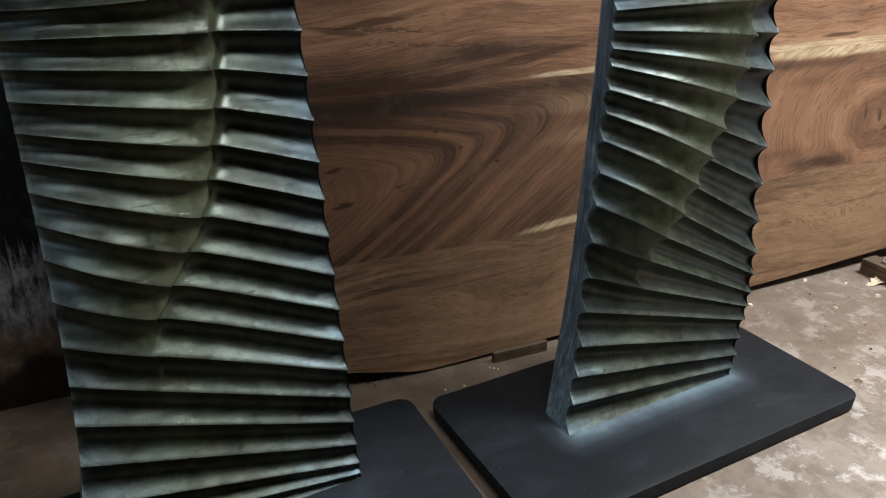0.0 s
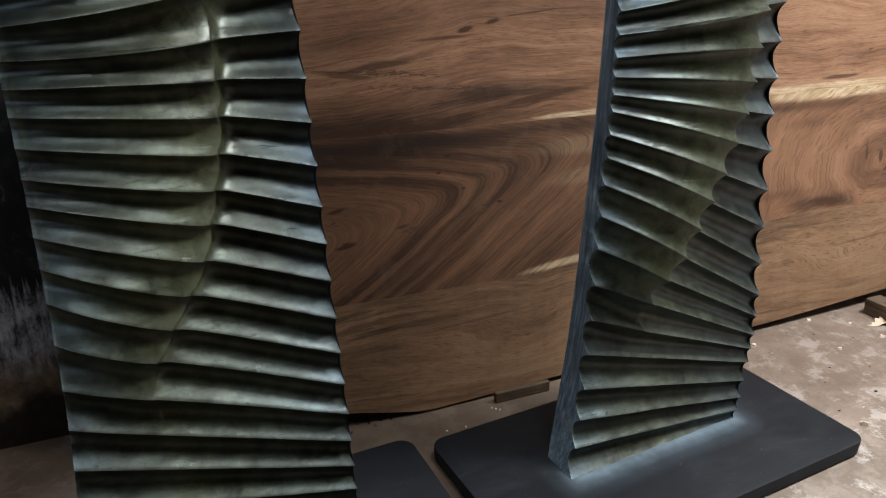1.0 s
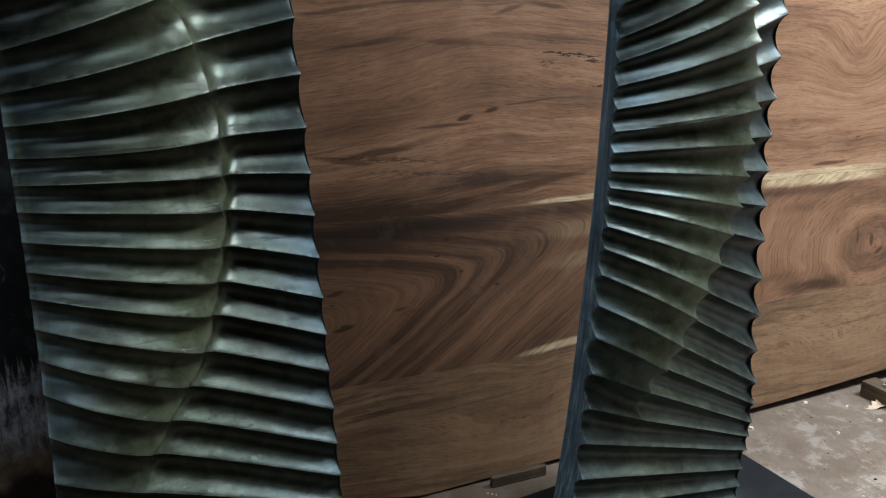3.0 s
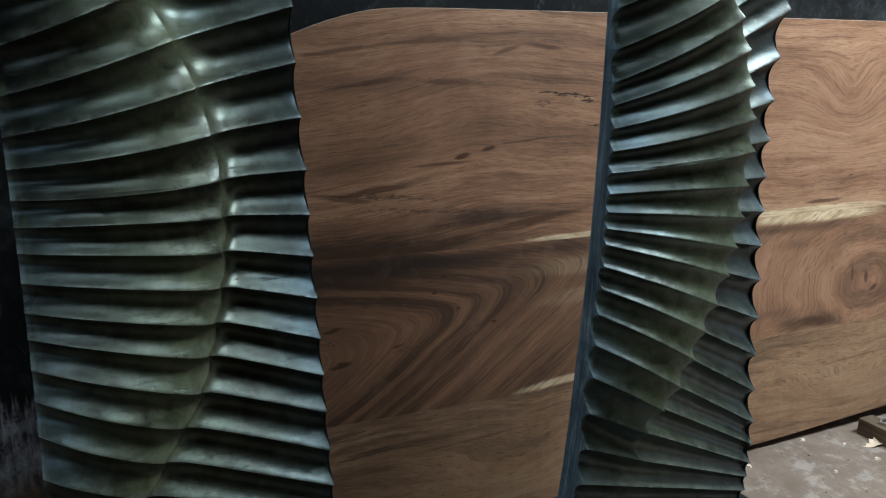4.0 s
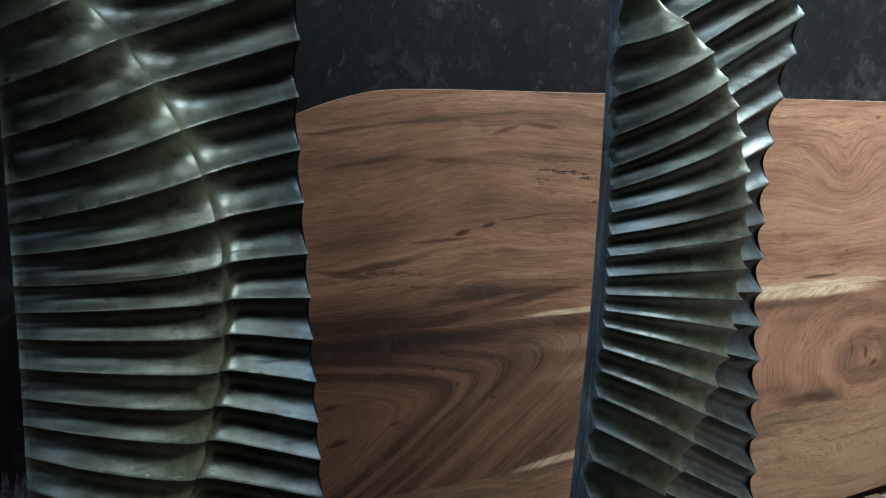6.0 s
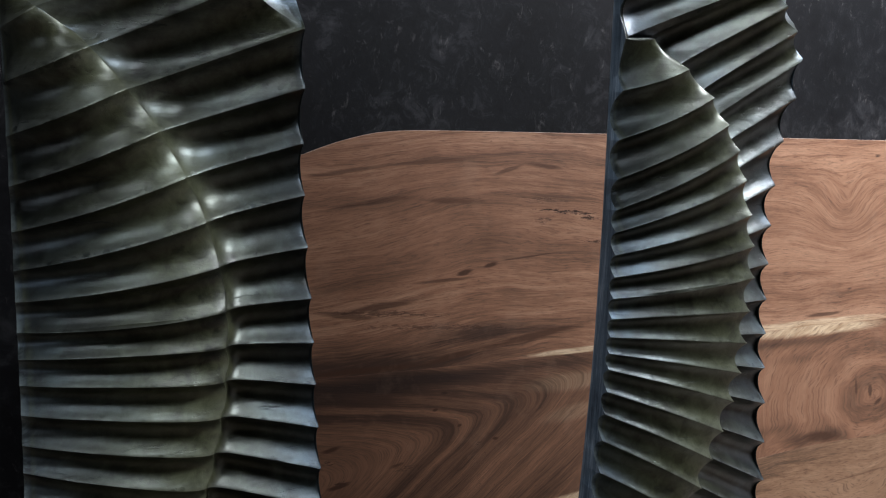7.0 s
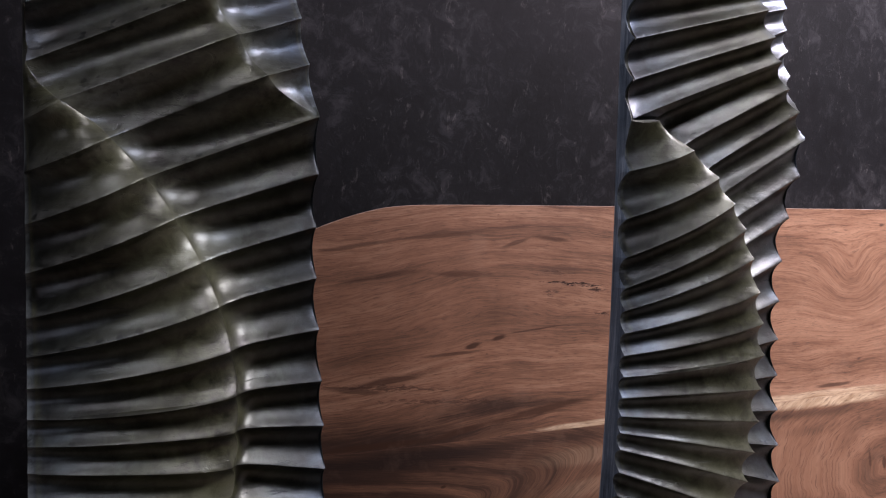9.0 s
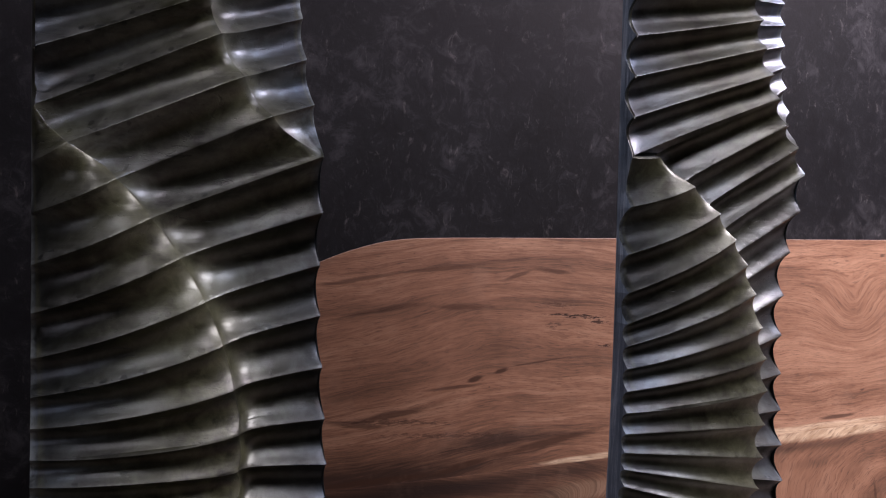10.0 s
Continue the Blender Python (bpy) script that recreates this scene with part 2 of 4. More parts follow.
    plain = n.add(n.mul(broad, 0.3), n.mul(cloud, 0.4), n.mul(lines, 0.07), n.mul(hair, 0.10), 0.085 + light)
    for s0, z0, a, b, amount in calm:
        m = n.mul(hill(s0, z0, a, b), amount)
        tone = n.add(n.mul(tone, n.math("SUBTRACT", 1.0, m)), n.mul(plain, m))
    # Stronger light on the slab's right part, painted as a lighter tone.
    tone = n.add(tone, n.mul(n.ramp(n.mul(n.add(s, -0.6), 2.0), (0.0, 0.0), (1.0, 1.0)), lit_right))
    w = warm
    col = n.ramp(tone, (0.16, (0.030, 0.018, 0.013)), (0.32, (0.062, 0.035 * w, 0.022 * w)), (0.44, (0.136, 0.074 * w, 0.043 * w)),
                 (0.58, (0.242, 0.129 * w, 0.074 * w)), (0.76, (0.365, 0.217 * w, 0.131 * w)))
    for s0, z0, a, b, tilt, amount in pales:
        mask = n.ramp(n.mul(hill(s0, z0, a, b, tilt), n.add(n.mul(lines, 0.9), n.mul(thin, 0.8), 0.05)), (0.22, 0.0), (0.62, 1.0))
        col = n.mix(n.mul(mask, amount), col, n.ramp(n.add(n.mul(lines, 0.5), n.mul(hair, 0.5)), (0.36, (0.36, 0.24, 0.135)), (0.62, (0.66, 0.52, 0.34))))
    col = n.mix(n.mul(n.ramp(pores, (0.54, 0.0), (0.66, 1.0)), 0.5), col, (0.05, 0.03, 0.022))
    torn = n.noise(n.stretch(c, 42, 42, 240), 1.0, 5, 0.72, 0.4)
    tear = 0.0
    for s0, z0, a, b, amount in scars:
        tear = n.math("MAXIMUM", tear, n.mul(n.ramp(n.add(torn, n.mul(hill(s0, z0, a * 2.0, b * 2.0, -0.08), 0.5), -0.445), (0.47, 0.0), (0.53, 1.0)), amount))
    loose = n.mul(n.ramp(n.noise(n.stretch(c, 10, 10, 42), 1.0, 5, 0.7), (0.60, 0.0), (0.66, 1.0)), n.ramp(torn, (0.44, 0.0), (0.56, 0.8)))
    tear = n.math("MAXIMUM", tear, n.mul(loose, 0.18))
    col = n.mix(tear, col, (0.032, 0.015, 0.008))
    knots = n.put("ShaderNodeTexVoronoi", Vector=n.join(n.mul(s, 3.0), n.mul(n.add(z, n.mul(soft, 0.3)), 8.0), seed), Scale=1.0).outputs[0]
    col = n.mix(n.mul(n.ramp(n.add(knots, n.mul(n.math("SUBTRACT", torn, 0.5), 0.08)), (0.018, 1.0), (0.04, 0.0)), 0.8), col, (0.030, 0.017, 0.012))
    flow = n.math("SUBTRACT", n.noise(n.stretch(c, 10, 10, 75), 1.0, 6, 0.68, 0.5), 0.5)
    for s0, z0, a, b, tilt, amount in smudges:
        mask = n.ramp(n.add(hill(s0, z0, a * 1.5, b * 1.5, tilt), n.mul(flow, 1.0)), (0.46, 0.0), (0.82, 1.0))
        col = n.mix(n.mul(mask, min(1.0, amount * 1.35)), col, (0.058, 0.027, 0.015))
    specks = n.ramp(n.noise(n.stretch(c, 95, 95, 150), 1.0, 3, 0.6), (0.67, 0.0), (0.71, 1.0))
    col = n.mix(n.mul(specks, 0.55), col, (0.045, 0.024, 0.016))
    dust = n.ramp(n.noise(c, 12, 5, 0.6), (0.55, 0.0), (0.8, 0.25))
    col = n.mix(dust, col, (0.33, 0.21, 0.14))
    # Bright top light on upward faces, painted as a pale edge colour.
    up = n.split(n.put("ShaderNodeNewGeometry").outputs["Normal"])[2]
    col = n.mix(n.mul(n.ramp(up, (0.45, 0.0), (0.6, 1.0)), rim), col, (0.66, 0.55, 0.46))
    n.bump(n.add(n.mul(lines, 0.4), n.mul(hair, 0.3), n.mul(pores, 0.3), n.mul(cloud, 0.8), n.mul(tear, -1.5)), 0.4, 0.0012)
    return n.finish(col, n.add(n.mul(cloud, 0.2), n.mul(pores, 0.06), 0.38, n.mul(tear, 0.2)), 0.0, 0.22)


def offcut_material():
    """Rough grey-brown sawn wood."""
    n = Nodes("sawn_wood")
    c = n.coords()
    grain = n.noise(n.stretch(c, 8, 130, 130), 1.0, 5, 0.65)
    big = n.noise(c, 14, 4)
    col = n.ramp(n.add(n.mul(grain, 0.6), n.mul(big, 0.4)), (0.3, (0.035, 0.024, 0.016)), (0.55, (0.10, 0.070, 0.046)), (0.75, (0.21, 0.155, 0.11)))
    n.bump(n.add(grain, n.mul(big, 0.5)), 0.5, 0.0015)
    return n.finish(col, 0.75, 0.0, 0.25)


def floor_material():
    """Old walked-on concrete: brown dirt, pale dusty scuffs, pits; some light and shade painted in."""
    n = Nodes("old_concrete")
    c = n.coords()
    big = n.noise(c, 2.6, 6, 0.6)
    mid = n.noise(c, 11, 6, 0.62, 0.5)
    fine = n.noise(c, 130, 4, 0.7)
    base = n.ramp(n.add(n.mul(big, 0.6), n.mul(mid, 0.4)), (0.32, (0.065, 0.044, 0.031)), (0.5, (0.130, 0.094, 0.069)), (0.68, (0.22, 0.170, 0.133)))
    scuff = n.ramp(n.add(n.mul(n.noise(c, 13, 9, 0.74), 0.75), n.mul(n.noise(c, 4.2, 4), 0.25)), (0.515, 0.0), (0.57, 1.0))
    dirt = n.ramp(n.add(n.mul(n.noise(c, 17, 8, 0.72, 0.3), 0.6), n.mul(n.noise(c, 3.4, 4), 0.4)), (0.50, 0.0), (0.58, 1.0))
    x, y, z = n.split(c)
    # Dust that pales to the right, painting in the brighter light there.
    lit_dust = n.ramp(n.add(n.mul(x, 0.75), n.mul(big, 0.5), n.mul(mid, 0.35), -0.38), (0.35, 0.0), (0.75, 1.0))
    # Scuffed oval at front right; its pale colour also paints the light there.
    ox, oy = n.mul(n.add(x, -0.62), 1 / 0.45), n.mul(n.add(y, 0.98), 1 / 0.36)
    worn = n.math("POWER", 2.71828, n.mul(n.add(n.mul(ox, ox), n.mul(oy, oy)), -1.0))
    base = n.mix(n.mul(lit_dust, 0.75), base, n.ramp(n.add(n.mul(mid, 0.6), n.mul(fine, 0.4)), (0.32, (0.150, 0.100, 0.073)), (0.52, (0.255, 0.184, 0.140)), (0.66, (0.36, 0.285, 0.235))))
    scuff = n.mul(scuff, n.add(n.mul(lit_dust, 0.15), n.mul(worn, 0.85), 0.06))
    # Shade where floor meets the left wall, painted as a ragged dark oval.
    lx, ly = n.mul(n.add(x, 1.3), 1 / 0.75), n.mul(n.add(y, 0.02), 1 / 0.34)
    corner_shade = n.ramp(n.add(n.math("POWER", 2.71828, n.mul(n.add(n.mul(lx, lx), n.mul(ly, ly)), -1.0)), n.mul(n.math("SUBTRACT", mid, 0.5), 0.9)), (0.25, 0.0), (0.7, 1.0))
    base = n.mix(n.mul(corner_shade, 0.92), base, n.mix(mid, (0.012, 0.008, 0.006), (0.07, 0.046, 0.032)))
    base = n.mix(n.mul(worn, 0.55), base, n.mix(mid, (0.36, 0.30, 0.25), (0.60, 0.54, 0.48)))
    # Soft shadow before the slab's foot, painted as a darker brown band.
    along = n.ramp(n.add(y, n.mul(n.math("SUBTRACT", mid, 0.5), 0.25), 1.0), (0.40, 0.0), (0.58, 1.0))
    base = n.mix(n.mul(n.mul(along, lit_dust), 0.55), base, n.mix(mid, (0.085, 0.064, 0.052), (0.150, 0.116, 0.096)))
    col = n.mix(n.mul(dirt, 0.5), base, (0.115, 0.080, 0.058))
    col = n.mix(n.mul(scuff, 0.8), col, (0.66, 0.62, 0.58))
    spots = n.ramp(n.noise(c, 55, 3, 0.6), (0.68, 0.0), (0.74, 1.0))
    col = n.mix(n.mul(spots, 0.35), col, (0.06, 0.042, 0.028))
    col = n.mix(n.mul(fine, 0.25), col, (0.12, 0.085, 0.062))
    n.bump(n.add(n.mul(mid, 0.6), n.mul(fine, 0.5), n.mul(spots, -0.6)), 0.5, 0.003)
    return n.finish(col, n.add(n.mul(mid, 0.25), 0.55), 0.0, 0.35)


def wall_material():
    """Charcoal paint on plaster; towards the floor it ends in ragged brush strokes over pale, then bare brown plaster."""
    n = Nodes("charcoal_wall")
    c = n.coords()
    x, y, z = n.split(c)
    big, mid = n.noise(c, 3.2, 5, 0.6), n.noise(c, 20, 8, 0.74, 0.9)
    fine = n.noise(c, 90, 4, 0.7)
    black = n.ramp(n.add(n.mul(big, 0.45), n.mul(mid, 0.55)), (0.38, (0.0025, 0.003, 0.0036)), (0.51, (0.006, 0.007, 0.008)), (0.62, (0.026, 0.028, 0.030)))
    scratch = n.ramp(n.noise(n.stretch(c, 48, 48, 20), 1.0, 6, 0.72, 1.2), (0.58, 0.0), (0.66, 1.0))
    scratch = n.mul(scratch, n.ramp(mid, (0.46, 0.0), (0.58, 1.0)))
    flakes = n.ramp(n.noise(n.stretch(c, 40, 40, 24), 1.0, 7, 0.75, 0.4), (0.56, 0.0), (0.66, 0.25))
    black = n.mix(flakes, black, (0.040, 0.040, 0.041))
    black = n.mix(n.mul(scratch, 0.30), black, (0.14, 0.135, 0.13))
    brush = n.noise(n.stretch(c, 85, 85, 2.5), 1.0, 4, 0.6)
    edge = n.add(z, n.mul(n.math("SUBTRACT", brush, 0.5), 0.22))
    smear = n.ramp(n.add(n.mul(n.noise(n.stretch(c, 70, 70, 16), 1.0, 8, 0.75), 0.6), n.mul(n.noise(c, 22, 6, 0.7), 0.4)), (0.42, 0.0), (0.58, 1.0))
    pale = n.mix(smear, (0.022, 0.022, 0.026), (0.25, 0.25, 0.275))
    bare = n.ramp(n.noise(c, 16, 6, 0.65), (0.35, (0.030, 0.020, 0.013)), (0.6, (0.12, 0.085, 0.058)), (0.75, (0.21, 0.165, 0.125)))
    # The shadow at the wall's foot is painted into the bare plaster.
    foot_shade = n.ramp(n.add(z, n.mul(n.math("SUBTRACT", n.noise(c, 7, 5, 0.6), 0.5), 0.22)), (0.07, 1.0), (0.12, 0.0))
    bare = n.mix(n.mul(foot_shade, 0.9), bare, (0.008, 0.006, 0.005))
    low = n.mix(n.ramp(n.add(z, n.mul(n.math("SUBTRACT", mid, 0.5), 0.14)), (0.15, 0.0), (0.215, 1.0)), bare, pale)
    col = n.mix(n.ramp(edge, (0.335, 0.0), (0.365, 1.0)), low, black)
    n.bump(n.add(n.mul(mid, 0.7), n.mul(fine, 0.3)), 0.35, 0.003)
    return n.finish(col, n.add(n.mul(mid, 0.3), 0.5), 0.0, 0.15)


def plain_material(name, low, high, rough=0.7, scale=20.0, metal=0.0, spec=0.4):
    n = Nodes(name)
    c = n.coords()
    big = n.noise(c, scale, 5, 0.6)
    n.bump(big, 0.3, 0.001)
    return n.finish(n.mix(big, low, high), rough, metal, spec)


CARVED = carved_material()
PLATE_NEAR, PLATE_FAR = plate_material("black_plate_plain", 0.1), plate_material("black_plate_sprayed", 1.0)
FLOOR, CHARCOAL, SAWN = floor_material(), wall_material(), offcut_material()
BLOCKWORK = plain_material("grey_plaster", (0.035, 0.033, 0.030), (0.06, 0.057, 0.053), 0.85, 6)
ROOFING = plain_material("dark_boards", (0.035, 0.028, 0.022), (0.075, 0.06, 0.048), 0.8, 8)
CHIP = plain_material("fresh_chip", (0.46, 0.36, 0.27), (0.70, 0.60, 0.50), 0.75, 60)
BARK = plain_material("dark_crumbs", (0.020, 0.014, 0.010), (0.075, 0.052, 0.036), 0.9, 80)
LEAF = plain_material("dry_leaf", (0.47, 0.34, 0.24), (0.66, 0.52, 0.40), 0.7, 70)
STEEL = plain_material("scuffed_steel", (0.42, 0.43, 0.44), (0.68, 0.69, 0.70), 0.35, 40, 0.9)
PLASTIC = plain_material("black_plastic", (0.012, 0.012, 0.013), (0.025, 0.025, 0.027), 0.45, 50)

# s runs along the slab from its foot below the camera, z up its lean
TOP_WOOD = wood_material("top_plank", 1.7,
                         [(0.20, 1.00, 0.40, 0.35, -0.085), (1.27, 0.93, 0.12, 0.10, 0.10), (0.45, 0.66, 0.35, 0.08, -0.035)],
                         [(-0.1, 0.65, 0.45, 0.03, 0.40), (0.18, 0.70, 0.18, 0.022, 0.35), (0.0, 1.08, 0.5, 0.02, 0.22), (-0.1, 0.99, 0.3, 0.02, 0.22)],
                         [(0.40, 0.641, 0.16, 0.007, 0.01, 0.85), (1.10, 0.646, 0.36, 0.012, 0.0, 0.85), (0.36, 0.60, 0.10, 0.008, 0.0, 0.3)],
                         [(0.37, 0.963, 0.075, 0.0045, 1.0), (0.425, 0.948, 0.028, 0.006, 0.9), (0.44, 0.892, 0.022, 0.005, 0.9), (0.30, 0.945, 0.02, 0.006, 0.6),
                          (0.31, 0.99, 0.05, 0.006, 0.4), (-0.10, 0.76, 0.12, 0.006, 0.6), (0.05, 0.72, 0.16, 0.006, 0.5)],
                         [(0.05, 0.90, 0.40, 0.11, 0.68), (0.10, 1.04, 0.36, 0.05, 0.4), (1.05, 0.86, 0.20, 0.10, 0.5), (1.6, 0.9, 0.3, 0.1, 0.5)],
                         [(0.10, 0.836, 0.017, 0.006, 0.22, 0.95), (0.165, 0.850, 0.016, 0.0045, 0.22, 0.9), (-0.152, 1.056, 0.081, 0.0046, 0.15, 0.5),
                          (0.035, 1.076, 0.089, 0.0040, 0.07, 0.45), (-0.089, 0.993, 0.076, 0.0053, 0.12, 0.4), (0.073, 0.993, 0.057, 0.0066, -0.02, 0.5),
                          (0.218, 1.060, 0.035, 0.0046, 0.30, 0.5), (0.310, 1.069, 0.048, 0.0060, -0.12, 0.55), (0.265, 0.864, 0.071, 0.0017, 0.09, 0.6),
                          (0.050, 0.821, 0.063, 0.0040, 0.04, 0.55), (-0.081, 0.776, 0.082, 0.0079, 0.11, 0.6), (-0.169, 0.760, 0.053, 0.0060, -0.16, 0.5),
                          (-0.127, 0.645, 0.112, 0.0060, 0.0, 0.7), (0.062, 0.655, 0.060, 0.0066, 0.17, 0.7), (0.280, 0.686, 0.138, 0.0079, 0.13, 0.6),
                          (1.17, 0.668, 0.06, 0.0050, 0.02, 0.6)],
                         1.0, 8.0, light=0.07, figure=0.85, fine=0.9, rim=0.8, lit_right=0.06)
MIDDLE_WOOD = wood_material("middle_plank", 4.2,
                            [(0.95, 0.30, 0.26, 0.05, -0.06)],
                            [(-0.20, 0.602, 0.28, 0.026, 0.38), (0.10, 0.615, 0.35, 0.014, 0.25), (1.13, 0.338, 0.10, 0.020, 0.42), (1.0, 0.60, 0.3, 0.012, 0.3), (1.08, 0.555, 0.09, 0.012, 0.2), (0.98, 0.375, 0.12, 0.012, 0.2)],
                            [(0.35, 0.302, 0.14, 0.010, 0.09, 0.85), (0.36, 0.57, 0.12, 0.022, 0.0, 0.16), (0.38, 0.50, 0.10, 0.02, 0.1, 0.14), (1.16, 0.629, 0.26, 0.017, 0.0, 0.9)],
                            [(-0.215, 0.465, 0.012, 0.005, 0.7), (-0.19, 0.420, 0.015, 0.004, 0.7), (0.12, 0.46, 0.008, 0.004, 0.9), (-0.06, 0.43, 0.02, 0.006, 0.5)],
                            [(-0.18, 0.455, 0.15, 0.055, 0.55), (1.04, 0.47, 0.20, 0.085, 0.9), (1.75, 0.47, 0.22, 0.12, 0.6)],
                            [(-0.209, 0.492, 0.020, 0.005, 0.2, 0.85), (-0.194, 0.416, 0.022, 0.005, 0.2, 0.8), (0.160, 0.465, 0.006, 0.003, 0.0, 0.9), (0.02, 0.545, 0.006, 0.003, 0.1, 0.8),
                             (-0.07, 0.440, 0.015, 0.004, 0.2, 0.6), (0.075, 0.505, 0.005, 0.003, 0.1, 0.8),
                             (1.345, 0.440, 0.007, 0.016, 0.3, 0.7), (1.29, 0.455, 0.005, 0.024, 0.2, 0.55), (1.375, 0.405, 0.016, 0.006, 0.4, 0.7), (1.15, 0.335, 0.06, 0.012, -0.10, 0.6)], 0.8, 7.0, figure=0.55, fine=0.36, light=0.015, lit_right=0.10,
                            swirls=((0.041, 0.498, 13, 2.7, 0.035), (1.365, 0.430, 1.6, 0.05)))
LOW_WOOD = wood_material("low_plank", 8.9,
                         [(0.2, 0.10, 0.26, 0.08, 0.06), (1.2, 0.14, 0.4, 0.06, 0.05)],
                         [(0.0, 0.22, 0.2, 0.008, 0.3)], [], [(0.2, 0.14, 0.05, 0.004, 0.4)],
                         [(0.15, 0.14, 0.4, 0.10, 0.8), (1.2, 0.16, 0.5, 0.1, 0.7)],
                         [(0.1, 0.20, 0.12, 0.003, 0.05, 0.35), (1.3, 0.21, 0.12, 0.003, 0.05, 0.3)], 0.9, 5.0, light=0.03, warm=1.07, lit_right=0.07)


# ---- mesh helpers ----
def part(name, bm, material, parent=None, label="", smooth=False, sharp=None):
    """Links a bmesh as one mesh object, under a thing or a part if one is given."""
    bmesh.ops.recalc_face_normals(bm, faces=bm.faces)
    me = bpy.data.meshes.new(name)
    bm.to_mesh(me)
    bm.free()
    me.materials.append(material)
    if smooth:
        me.polygons.foreach_set("use_smooth", [True] * len(me.polygons))
        if sharp:
            me.set_sharp_from_angle(angle=radians(sharp))
    ob = new(name, me)
    if parent:
        ob.parent = parent
    return tagged(ob, label)


def empty(name, m=None):
    ob = new(name)
    ob.empty_display_size = 0.1
    if m:
        ob.matrix_world = m
    return ob


def box(x0, y0, z0, x1, y1, z1, bevel=0.0, segments=2, bm=None):
    bm = bm or bmesh.new()
    vs = [bm.verts.new((x, y, z)) for x in (x0, x1) for y in (y0, y1) for z in (z0, z1)]
    for f in ((0, 1, 3, 2), (4, 6, 7, 5), (0, 4, 5, 1), (2, 3, 7, 6), (0, 2, 6, 4), (1, 5, 7, 3)):
        bm.faces.new([vs[i] for i in f])
    if bevel:
        bmesh.ops.bevel(bm, geom=bm.edges[:], offset=bevel, segments=segments, affect="EDGES", profile=0.5)
    return bm


def curve(keys):
    """A smooth function through (x, value) keys (monotone cubic)."""
    xs, ys = [float(k[0]) for k in keys], [float(k[1]) for k in keys]
    d = [(ys[i + 1] - ys[i]) / (xs[i + 1] - xs[i]) for i in range(len(xs) - 1)]
    m = [d[0]] + [0.0 if a * b <= 0 else 2 * a * b / (a + b) for a, b in zip(d, d[1:])] + [d[-1]]

    def at(x):
        x = min(max(x, xs[0]), xs[-1])
        i = max(j for j in range(len(d)) if xs[j] <= x)
        h = xs[i + 1] - xs[i]
        t = (x - xs[i]) / h
        return ((2 * t**3 - 3 * t**2 + 1) * ys[i] + (t**3 - 2 * t**2 + t) * h * m[i]
                + (-2 * t**3 + 3 * t**2) * ys[i + 1] + (t**3 - t**2) * h * m[i + 1])

    return at


def steps(start, gap, values):
    return curve([(start + gap * i, v) for i, v in enumerate(values)])


